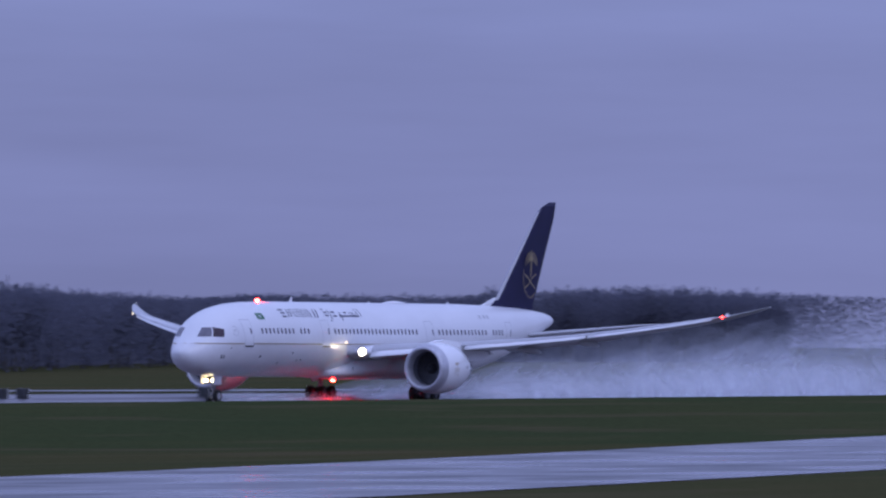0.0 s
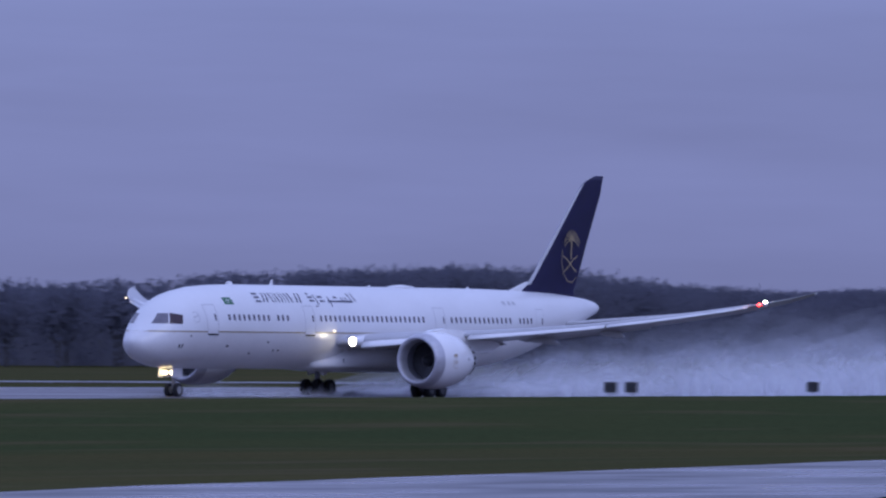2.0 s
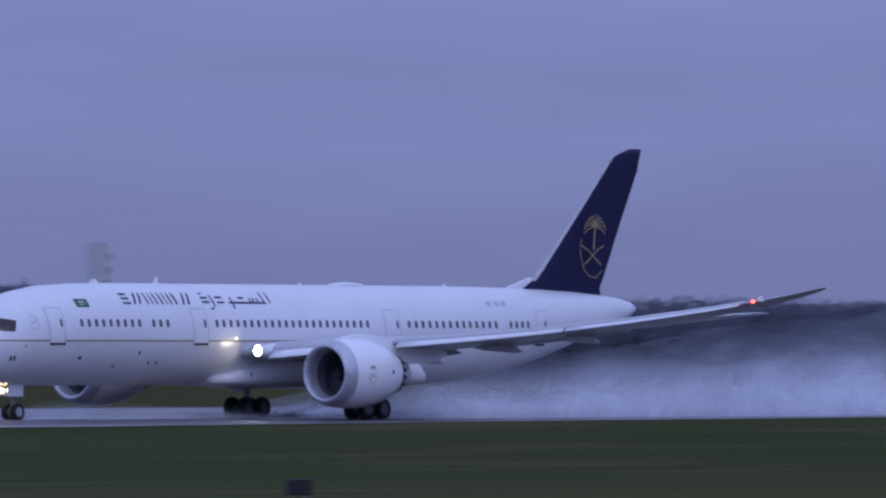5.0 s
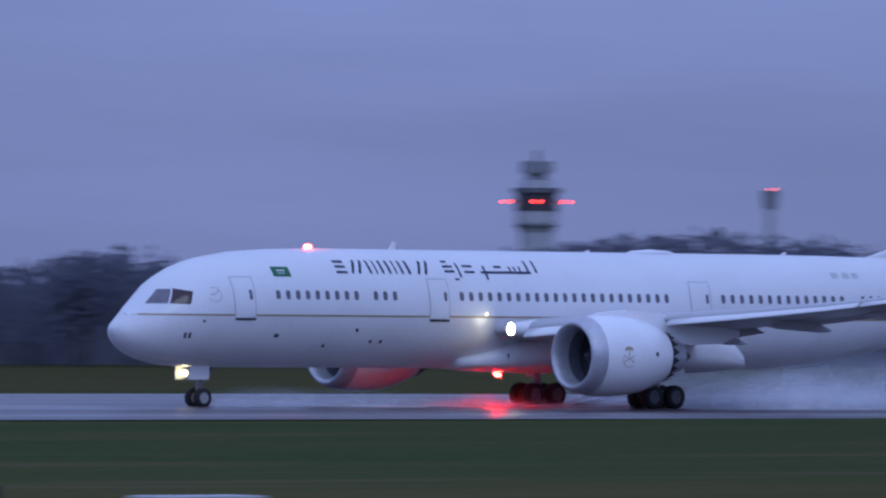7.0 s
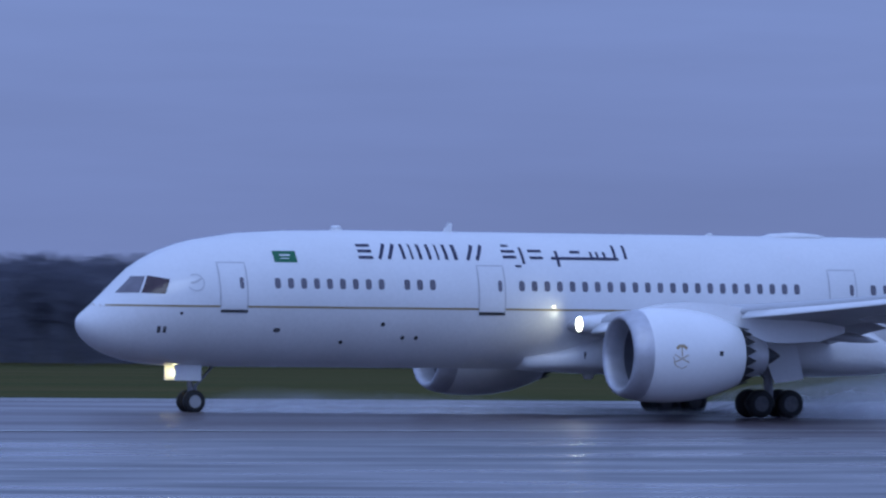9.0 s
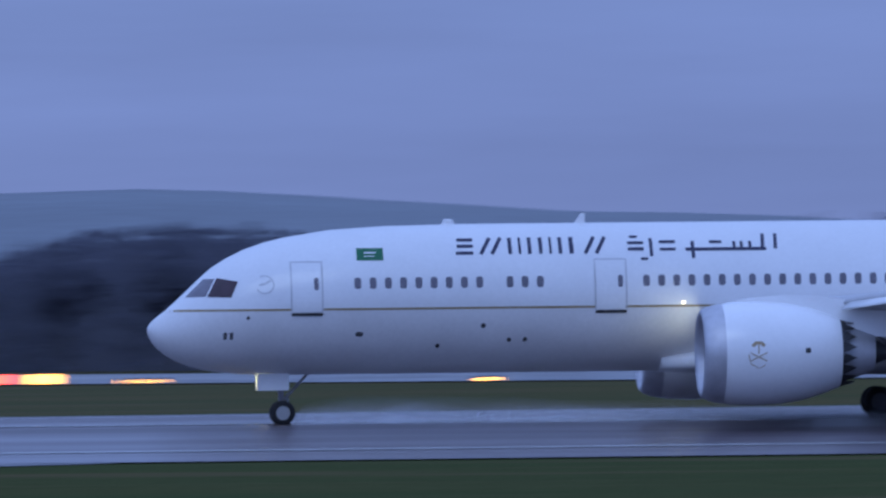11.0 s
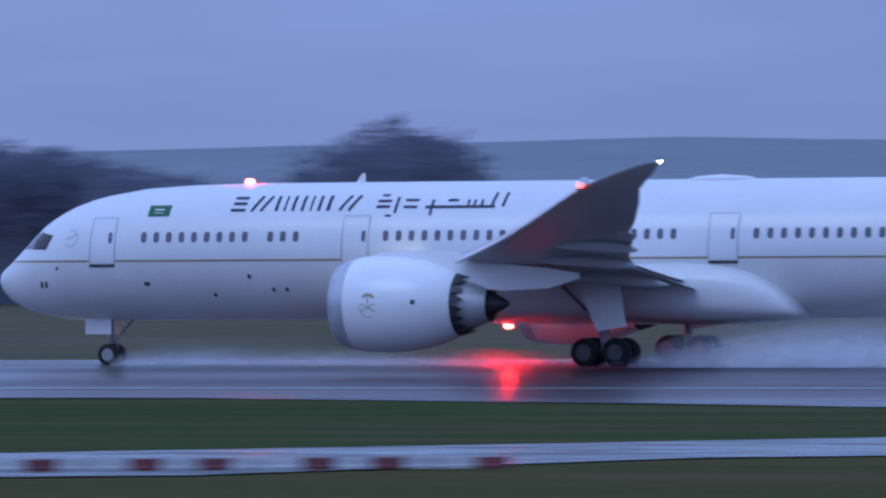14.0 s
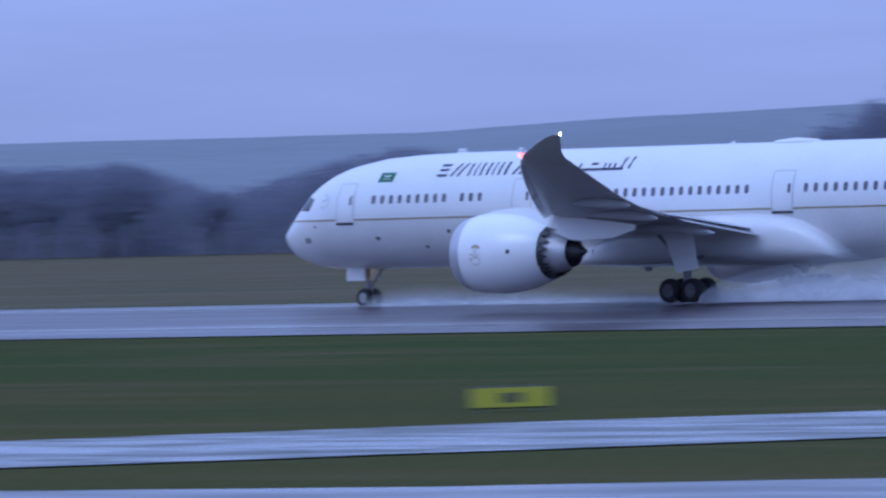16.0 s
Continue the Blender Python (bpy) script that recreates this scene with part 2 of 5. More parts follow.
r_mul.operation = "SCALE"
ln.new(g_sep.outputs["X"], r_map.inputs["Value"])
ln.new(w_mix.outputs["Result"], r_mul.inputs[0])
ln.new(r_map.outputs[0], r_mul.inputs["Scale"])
# grass past the runway is coloured paler and bluer towards its far end
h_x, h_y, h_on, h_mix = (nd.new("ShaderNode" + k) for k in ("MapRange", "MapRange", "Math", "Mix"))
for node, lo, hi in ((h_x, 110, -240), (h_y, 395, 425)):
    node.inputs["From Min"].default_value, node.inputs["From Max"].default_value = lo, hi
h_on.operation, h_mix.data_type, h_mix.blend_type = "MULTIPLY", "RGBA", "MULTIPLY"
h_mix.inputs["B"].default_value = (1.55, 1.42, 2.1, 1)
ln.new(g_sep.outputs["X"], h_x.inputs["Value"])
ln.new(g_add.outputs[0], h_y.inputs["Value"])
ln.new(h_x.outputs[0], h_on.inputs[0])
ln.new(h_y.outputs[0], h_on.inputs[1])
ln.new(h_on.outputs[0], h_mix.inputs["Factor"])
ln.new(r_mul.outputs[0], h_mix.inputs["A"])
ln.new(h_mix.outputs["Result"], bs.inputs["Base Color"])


def lighten_for_haze(m):
    """Paints haze into a material: its colour gets lighter towards the runway's far end."""
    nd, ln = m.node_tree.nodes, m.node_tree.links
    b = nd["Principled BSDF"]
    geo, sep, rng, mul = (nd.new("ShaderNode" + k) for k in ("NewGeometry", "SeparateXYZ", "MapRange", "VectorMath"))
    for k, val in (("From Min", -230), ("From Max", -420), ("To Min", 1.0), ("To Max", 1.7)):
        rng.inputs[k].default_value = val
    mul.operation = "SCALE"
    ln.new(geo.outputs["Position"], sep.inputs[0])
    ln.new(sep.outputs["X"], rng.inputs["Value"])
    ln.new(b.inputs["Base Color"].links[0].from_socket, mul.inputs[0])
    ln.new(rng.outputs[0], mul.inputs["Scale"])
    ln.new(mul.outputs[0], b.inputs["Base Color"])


lighten_for_haze(M["twig"])
lighten_for_haze(M["hedge"])


def let_light_through(m, share):
    """Mixes light that passes through into a material: twigs and drops pass on light from behind."""
    nd, ln = m.node_tree.nodes, m.node_tree.links
    b, out = nd["Principled BSDF"], nd["Material Output"]
    tr, mx = nd.new("ShaderNodeBsdfTranslucent"), nd.new("ShaderNodeMixShader")
    mx.inputs[0].default_value = share
    ln.new(b.inputs["Base Color"].links[0].from_socket, tr.inputs["Color"])
    ln.new(b.outputs[0], mx.inputs[1])
    ln.new(tr.outputs[0], mx.inputs[2])
    ln.new(mx.outputs[0], out.inputs["Surface"])


let_light_through(M["spray"], 0.5)
let_light_through(M["mist"], 0.5)
# mist with gaps in it, as thick as the veil's own density
nd, ln = M["mist"].node_tree.nodes, M["mist"].node_tree.links
s_out = nd["Material Output"]
s_was = s_out.inputs["Surface"].links[0].from_socket
s_gap, s_mix = nd.new("ShaderNodeBsdfTransparent"), nd.new("ShaderNodeMixShader")
s_att, s_co, s_noise, s_rng, s_mul = (nd.new("ShaderNode" + k) for k in ("SeparateXYZ", "TexCoord", "TexNoise", "MapRange", "Math"))
s_mul.operation = "MULTIPLY"
ln.new(s_co.outputs["UV"], s_att.inputs[0])
s_noise.inputs["Scale"].default_value, s_noise.inputs["Detail"].default_value = 0.32, 6
for k, val in (("From Min", 0.3), ("From Max", 0.7), ("To Min", 0.5), ("To Max", 1.3)):
    s_rng.inputs[k].default_value = val
ln.new(s_co.outputs["Object"], s_noise.inputs["Vector"])
ln.new(s_noise.outputs["Fac"], s_rng.inputs["Value"])
ln.new(s_rng.outputs[0], s_mul.inputs[0])
ln.new(s_att.outputs["X"], s_mul.inputs[1])
ln.new(s_mul.outputs[0], s_mix.inputs[0])
ln.new(s_gap.outputs[0], s_mix.inputs[1])
ln.new(s_was, s_mix.inputs[2])
ln.new(s_mix.outputs[0], s_out.inputs["Surface"])
let_light_through(M["twig"], 0.55)
# the hills' haze is put in as a faint blue glow of their surface
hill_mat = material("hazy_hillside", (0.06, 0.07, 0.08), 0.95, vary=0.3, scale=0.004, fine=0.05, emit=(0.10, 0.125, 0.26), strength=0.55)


# ---- building tools ----
def finish(name, bm, mat, smooth=False):
    me = bpy.data.meshes.new(name)
    if smooth:
        for f in bm.faces:
            f.smooth = True
    bm.to_mesh(me)
    bm.free()
    for m in (mat if isinstance(mat, (list, tuple)) else [mat]):
        me.materials.append(m)
    return me


def thing(name, bm, mat, label, category, at=(0, 0, 0), group="", kind="", smooth=False):
    ob = new(name, finish(name, bm, mat, smooth))
    ob.location = at
    return tagged(ob, label, category, group, kind)


def empty(name, label, category, at=(0, 0, 0), group=""):
    ob = new(name)
    ob.location = at
    ob.empty_display_size = 0.2
    return tagged(ob, label, category, group)


def part(name, bm, mat, parent, label="", at=(0, 0, 0), smooth=False, mesh=None):
    ob = new(name, mesh or finish(name, bm, mat, smooth))
    ob.parent, ob.location = parent, at
    return tagged(ob, label)


def box(bm, lo, hi, bevel=0.0):
    lo, hi = Vector(lo), Vector(hi)
    r = bmesh.ops.create_cube(bm, size=1.0, matrix=Matrix.LocRotScale((lo + hi) / 2, None, hi - lo))
    if bevel:
        edges = list({e for v in r["verts"] for e in v.link_edges})
        bmesh.ops.bevel(bm, geom=edges, offset=bevel, segments=2, affect="EDGES", profile=0.5)
    return bm


def rod(bm, a, b, r0, r1=None, n=10):
    a, b = Vector(a), Vector(b)
    q = (b - a).to_track_quat("Z", "Y")
    bmesh.ops.create_cone(bm, cap_ends=True, segments=n, radius1=r0, radius2=r0 if r1 is None else r1, depth=(b - a).length,
                          matrix=Matrix.LocRotScale((a + b) / 2, q, None))
    return bm


def loft(bm, rings, close_start=False, close_end=False):
    """Skin rings of equal length."""
    vs = [[bm.verts.new(p) for p in r] for r in rings]
    n = len(vs[0])
    for a, b in zip(vs, vs[1:]):
        for i in range(n):
            bm.faces.new((a[i], a[(i + 1) % n], b[(i + 1) % n], b[i]))
    if close_start:
        bm.faces.new(vs[0][::-1])
    if close_end:
        bm.faces.new(vs[-1])
    bmesh.ops.recalc_face_normals(bm, faces=bm.faces[:])
    return bm


def lathe(bm, profile, axis_at=(0, 0, 0), n=40):
    """Turn (x, r) pairs about an axis along x."""
    ox, oy, oz = axis_at
    rings = []
    for x, r in profile:
        ring = []
        for i in range(n):
            a = 2 * math.pi * i / n
            ring.append((ox + x, oy + r * math.cos(a), oz + r * math.sin(a)))
        rings.append(ring)
    return loft(bm, rings)


def lerp(x, xs, ys):
    return float(np.interp(x, xs, ys))


# ---- ground, runway and taxiways ----
def ground_z(x, y):
    near = lerp(x, (-400, 90, 220, 280, 350), (-0.9, -0.9, -0.15, -0.1, -0.1))
    far = lerp(x, (-350, -80, 70, 280), (-0.27, -0.2, 0.1, 0.25))
    crest = lerp(x, (90, 220, 280, 350, 470, 650), (-0.85, -0.12, 0.22, 0.46, 0.72, 1.02))
    return lerp(y, (-60, 140, 262, 316, 328, RUNWAY_Y, 388, 420, 560), (-1.2, -1.0, -1.0, crest, near, 0.0, far, far - 0.25, 0.0))


def grid_sheet(xs, ys, lift=0.0, inside=None):
    bm = bmesh.new()
    vs = [[bm.verts.new((x, y, ground_z(x, y) + lift)) for x in xs] for y in ys]
    for j in range(len(ys) - 1):
        for i in range(len(xs) - 1):
            bm.faces.new((vs[j][i], vs[j][i + 1], vs[j + 1][i + 1], vs[j + 1][i]))
    return bm


GX = [-4500, -3000, -2000, -1400, -1000] + list(range(-800, 1001, 20)) + [1200, 1500, 2000, 3000, 4500]
GY = [-1500, -400, -60] + list(range(100, 140, 20)) + list(range(140, 328, 6)) + [328, 336, 344, 350, RUNWAY_Y, 366, 376, 388, 400, 420, 480, 560, 800, 1500, 2600, 4600]
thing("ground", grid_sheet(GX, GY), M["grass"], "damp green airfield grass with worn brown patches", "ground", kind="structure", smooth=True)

thing("runway", grid_sheet(list(range(-1000, 1500, 20)), [328, 336, 344, 350, RUNWAY_Y, 366, 376, 388], 0.06), M["asphalt"],
      "wet dark asphalt runway that mirrors the sky", "runway", kind="structure", smooth=True)


def strip(upper, lower, lift, across=7):
    """A paved area between two edges of equally many points (x, y), laid on the ground."""
    def along(pts):
        out = []
        for (x0, y0), (x1, y1) in zip(pts, pts[1:]):
            out += [(x0 + (x1 - x0) * k / 6, y0 + (y1 - y0) * k / 6) for k in range(6)]
        return out + [pts[-1]]
    bm, last = bmesh.new(), None
    for n, ((ax, ay), (bx, by)) in enumerate(zip(along(upper), along(lower))):
        # ragged turf edges
        ja, jb = 0.5 * noise.noise((ax * 0.4, ay * 0.4, 1)), 0.5 * noise.noise((bx * 0.4, by * 0.4, 2))
        row = []
        for k in range(across + 1):
            q = k / across
            x, y = ax + (bx - ax) * q, (ay + ja) + (by + jb - ay - ja) * q
            row.append(bm.verts.new((x, y, ground_z(x, y) + lift)))
        if last:
            for k in range(across):
                bm.faces.new((last[k], last[k + 1], row[k + 1], row[k]))
        last = row
    bmesh.ops.recalc_face_normals(bm, faces=bm.faces[:])
    if sum(f.normal.z for f in bm.faces) < 0:
        bmesh.ops.reverse_faces(bm, faces=bm.faces[:])
    return bm


TAXI = {
    "taxiway_1": ([(700, 300), (526, 258), (405, 225), (335, 208), (283, 197), (160, 160)], [(620, 250), (460, 210), (391, 192), (333, 179), (296, 171), (180, 120)]),
    "taxiway_2": ([(222.6, 225.6), (235.2, 238.1), (262.1, 263.1), (276.4, 274.6), (288.4, 282.6), (294.4, 286.6)], [(229.3, 225.6), (240.6, 236.7), (267.6, 262.5), (278.6, 270.3), (291.3, 280.7), (297.3, 285.7)]),
    "taxiway_3": ([(190, 329), (186, 306), (196, 295.2), (180, 287.2), (165.6, 271.5), (145, 252.5), (134.7, 241), (110, 215)], [(110, 329), (105, 312), (100, 300), (96, 290), (92, 280), (88, 268), (80, 256), (60, 240)]),
    "taxiway_4": ([(110, 250), (72, 255.5), (46, 259), (15.6, 270), (2.3, 277), (-13, 288)], [(90, 215), (60, 222), (40, 228), (15, 240), (4, 246), (-8, 253)]),
    "taxiway_5": ([(19, 329), (7, 329), (-3, 329), (-12.4, 329)], [(18.5, 327.5), (7, 316), (-3, 310), (-12.4, 297.2)]),
    "taxiway_6": ([(-12.4, 329), (-60, 329), (-100, 329), (-125, 329), (-152, 329)], [(-8, 253), (-35, 270), (-70, 285), (-104, 305), (-150, 327.5)]),
    "taxiway_7": ([(-80, 268), (-94.5, 273), (-104, 263), (-117, 249), (-124, 239), (-135, 230), (-146, 215), (-157, 206), (-164, 198.5), (-173, 184), (-190, 158), (-210, 128)],
                  [(-80, 262), (-86, 249.5), (-96, 243), (-103, 223), (-110, 219), (-121, 208), (-132, 197), (-141, 184), (-146, 176.5), (-155, 164.5), (-171, 140), (-190, 112)]),
    "taxiway_8": ([(-260, 112), (-200, 132), (-142, 150.5), (-130, 152.8), (-121, 157), (-100, 165)], [(-260, 60), (-200, 70), (-142, 80), (-130, 85), (-121, 90), (-100, 95)]),
}
for n, (key, (upper, lower)) in enumerate(TAXI.items()):
    thing(key, strip(upper, lower, 0.036 + 0.006 * (n % 4)), M[{"taxiway_2": "damp", "taxiway_7": "patchy"}.get(key, "concrete")], "wet pale concrete taxiway with puddles and ragged turf edges", "taxiway", kind="structure", smooth=True)

# runway edge lines and centre dashes
bm = bmesh.new()
for y in (RUNWAY_Y - 22.5, RUNWAY_Y + 22.5):
    for x in range(-1000, 1480, 20):
        q = [(x, y - 0.45), (x + 20, y - 0.45), (x + 20, y + 0.45), (x, y + 0.45)]
        bm.faces.new([bm.verts.new((a, b, ground_z(a, b) + 0.085)) for a, b in q])
thing("runway_edge_lines", bm, M["line"], "worn white runway edge lines", "marking", kind="structure")
bm = bmesh.new()
for x in range(-990, 1480, 50):
    q = [(x, RUNWAY_Y - 0.45), (x + 30, RUNWAY_Y - 0.45), (x + 30, RUNWAY_Y + 0.45), (x, RUNWAY_Y + 0.45)]
    bm.faces.new([bm.verts.new((a, b, ground_z(a, b) + 0.085)) for a, b in q])
thing("runway_centre_line", bm, M["line"], "white dashes along the runway centre", "marking", kind="structure")
# perimeter road past the runway, and a taxiway beside its start
ry = lambda x: lerp(x, (-900, -140, 0, 100, 300, 450, 700, 1500), (712, 577, 544, 512, 500, 470, 428, 425))
for name, x0, x1, near, label, category in (("perimeter_road", -255, 135, -8, "pale wet concrete road along the tree belt", "road"), ("taxiway_9", 600, 1300, -5, "pale wet concrete taxiway past the runway", "taxiway")):
    bm = bmesh.new()
    rx = list(range(x0, x1 + 1, 15))
    vs = [[bm.verts.new((x, ry(x) + d, ground_z(x, ry(x) + d) + 0.08 + (0.42 if d > 0 and x0 < 0 else 0))) for x in rx] for d in (near, 6)]
    for i in range(len(rx) - 1):
        bm.faces.new((vs[0][i], vs[0][i + 1], vs[1][i + 1], vs[1][i]))
    thing(name, bm, M["road"], label, category, kind="structure")

# distant hills
bm = bmesh.new()
HB = (-60, -48, -43.2, -40.4, -39.4, -37.5, -35.4, -34.3, -32.6, -31, -30.3, -26, -21.6, -20.2, -18.8, -17.8, -15.6, -15, -14.67, -14.3, -13.76, -13.2, -12.3, -10.3, -7.3, -5.4, -1, 0.4, 0.92, 1.28, 2.4, 3.5, 4.6, 6.2, 7.7, 9, 12, 20, 60)
HZ = (34, 34, 36, 36, 40, 44, 40, 34, 38, 35, 40, 46, 52, 50, 48.5, 50, 52.4, 57.8, 60.5, 58, 48, 40, 38, 40, 31, 28, 28, 33.8, 40.5, 47.4, 50.5, 52.6, 48, 39, 35, 27, 16, 6, 4)
rings = []
for k in range(481):
    b = -60 + k * 0.25
    top = lerp(b, HB, HZ) + 0.7 * noise.noise((b * 0.5, 3.1, 0)) + 0.5 * noise.noise((b * 2.1, 7.7, 0))
    s, c = math.sin(radians(b)), math.cos(radians(b))
    rings.append([bm.verts.new((s * d, c * d, z)) for d, z in ((3300, -6), (3900, top * 0.45), (4350, top * 0.97), (4500, 5.5 + top), (4700, 0))])
for a, b in zip(rings, rings[1:]):
    for i in range(4):
        bm.faces.new((a[i], b[i], b[i + 1], a[i + 1]))
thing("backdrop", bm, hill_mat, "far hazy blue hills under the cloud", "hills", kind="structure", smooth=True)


# ---- tree belt ----
TREE_X = (-900, -720, -530, -140, 0, 100, 300, 900, 1500, 1800)
TREE_Y = (790, 775, 758, 635, 600, 570, 565, 580, 860, 870)
# heights of the belt's crowns above the runway
TOP_X = (-900, -729, -705, -688, -660, -631, -609, -596, -587, -579, -566, -555, -546, -538, -515, -440, -417, -390, -366, -344, -319, -311, -304.6, -298, -291, -284, -268, -225, -211, -200, -186, -170, -141, -133, -125, -105, -89, -79, -67, -62.7, -40, -25, -19, -13.4, -8.8, -5.7, -2.6, 3, 26, 34, 47, 75, 84, 98, 104, 112, 117, 140, 200, 311, 325, 350, 368, 377, 384, 392, 402, 411, 420, 444, 465, 475, 500, 553, 649, 673, 760, 832, 861, 905, 1000, 1126, 1313, 1407, 1531, 1640, 1754)
TOP_Z = (10, 10.5, 11, 6.7, 11.5, 9.4, 10.3, 10.8, 14.3, 16.3, 17.1, 16.4, 13.9, 9.8, 8.8, 11, 14, 14.5, 16.4, 15, 10.6, 9.6, 12.6, 15, 13.4, 8, 5.4, 7, 9.1, 7.7, 9.2, 8, 7, 9.4, 8, 9, 11, 10, 8.6, 9.7, 8.5, 9.3, 8.6, 10.1, 11.7, 12, 11.1, 8, 7.6, 10, 9.2, 8.6, 10, 10, 9.4, 9.2, 10.2, 8, 7.5, 7, 7.4, 6.6, 6.8, 9.6, 10.2, 8.6, 7.4, 9.2, 8, 8.1, 10.4, 10.9, 9.7, 9, 9, 8, 8.5, 9.8, 11.4, 12, 11.8, 11, 11, 12, 12.7, 15.4, 14.4)


def crown_top(x, y):
    """The belt's height where the line of sight to (x, y) crosses the belt's front."""
    for _ in range(3):
        front = lerp(x, TREE_X, TREE_Y)
        x, y = x * min(1.0, front / y), min(front, y)
    return lerp(x, TOP_X, TOP_Z)


def tree_meshes(seed, height=10.0):
    """A bare winter tree: tapered trunk with limbs, and a crown of thin twigs in loose clumps."""
    rnd = random.Random(seed)
    wood = bmesh.new()
    rod(wood, (0, 0, -0.4), (0, 0, height * 0.45), 0.26, 0.17, 7)
    tips = []
    for k in range(9):
        a, z0 = 2 * math.pi * (k + rnd.random() * 0.6) / 9, height * rnd.uniform(0.18, 0.45)
        r, z1 = height * rnd.uniform(0.16, 0.34), height * rnd.uniform(0.52, 0.91)
        if k == 0:
            r, z1 = 0.3, height * 0.93
        b = Vector((r * math.cos(a), r * math.sin(a), z1))
        mid = Vector((b.x * 0.55, b.y * 0.55, z0 + (z1 - z0) * 0.55))
        rod(wood, (0, 0, z0), mid, 0.12, 0.075, 5)
        rod(wood, mid, b, 0.075, 0.03, 5)
        tips += [mid, b, (mid + b) / 2, mid + Vector((rnd.uniform(-1, 1), rnd.uniform(-1, 1), rnd.uniform(-0.2, 1)))]
    verts, faces = [], []
    for t in tips:
        size = height * rnd.uniform(0.11, 0.18)
        for _ in range(64):
            d = Vector((rnd.gauss(0, 1), rnd.gauss(0, 1), rnd.gauss(0.25, 0.9)))
            d.normalize()
            a = t + d * size * rnd.uniform(0.05, 0.95)
            b = a + d * size * rnd.uniform(0.22, 0.5)
            o = d.cross(Vector((rnd.random(), rnd.random(), rnd.random()))).normalized() * rnd.uniform(0.06, 0.13)
            i = len(verts)
            verts += [a - o * 0.4, a + o * 0.4, b + o, b - o * 0.7]
            faces.append((i, i + 1, i + 2, i + 3))
    crown = bpy.data.meshes.new("crown")
    crown.from_pydata([tuple(v) for v in verts], [], faces)
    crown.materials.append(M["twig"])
    return finish("trunk", wood, M["bark"]), crown


kinds = []
for seed in range(5):
    t = empty("tree", "bare dark winter tree in the belt behind the runway", "tree", group="trees of the belt")
    wood, crown = tree_meshes(seed + 3)
    part("trunk", None, None, t, mesh=wood)
    part("crown", None, None, t, mesh=crown)
    kinds.append(t)
rnd = random.Random(11)
x, count = -880.0, 0
used = set()
while x < 1740:
    y = lerp(x, TREE_X, TREE_Y) + rnd.uniform(0, 16)
    h = max(4.0, crown_top(x, y) * rnd.uniform(0.92, 1.03))
    k = rnd.randrange(5)
    m = Matrix.LocRotScale((x, y, ground_z(x, y)), Euler((0, 0, rnd.uniform(0, 6.28))), Vector((h / 10 * rnd.uniform(0.9, 1.2),) * 2 + (h / 10,)))
    if k not in used:
        used.add(k)
        kinds[k].matrix_basis = m
    else:
        c = copy_thing(kinds[k], Matrix())
        c.matrix_basis = m
    x += rnd.uniform(5.5, 10.5)
    count += 1
# the scrub that closes the belt, uncountable
verts, faces = [], []
for _ in range(380000):
    x = rnd.uniform(-890, 1780)
    y = lerp(x, TREE_X, TREE_Y) + rnd.uniform(-6, 26)
    top = crown_top(x, y) * (0.98 + 0.14 * noise.noise((x * 0.09, 1.3, 0)) + 0.05 * noise.noise((x * 0.35, 4.3, 0)))
    z = ground_z(x, y) + top * (rnd.random() ** 0.55)
    d = Vector((rnd.gauss(0, 1), rnd.gauss(0, 0.7), rnd.gauss(0.5, 0.8))).normalized() * rnd.uniform(0.35, 0.9)
    o = Vector((rnd.gauss(0, 1), 0, rnd.gauss(0, 1))).normalized() * rnd.uniform(0.1, 0.24)
    i, c = len(verts), Vector((x, y, z))
    verts += [c - o * 0.5, c + o * 0.5, c + d + o, c + d - o * 0.8]
    faces.append((i, i + 1, i + 2, i + 3))
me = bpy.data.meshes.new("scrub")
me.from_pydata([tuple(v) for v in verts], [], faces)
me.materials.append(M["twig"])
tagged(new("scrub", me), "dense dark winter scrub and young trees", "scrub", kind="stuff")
# a low bank of hedge behind it, so that no light shows under the belt
bm = bmesh.new()
rows = []
for k in range(1325):
    x = -880 + k * 2
    y = lerp(x, TREE_X, TREE_Y) + 24
    top = crown_top(x, y) * (0.92 + 0.14 * noise.noise((x * 0.09, 1.3, 0)) + 0.05 * noise.noise((x * 0.35, 4.3, 0)))
    rows.append([bm.verts.new((x, y + d, z)) for d, z in ((-3, -0.5), (-1.5, top * 0.8), (0, top), (2, top * 0.8), (3, -0.5))])
for a, b in zip(rows, rows[1:]):
    for i in range(4):
        bm.faces.new((a[i], b[i], b[i + 1], a[i + 1]))
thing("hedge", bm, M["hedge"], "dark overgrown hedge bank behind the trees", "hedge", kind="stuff")

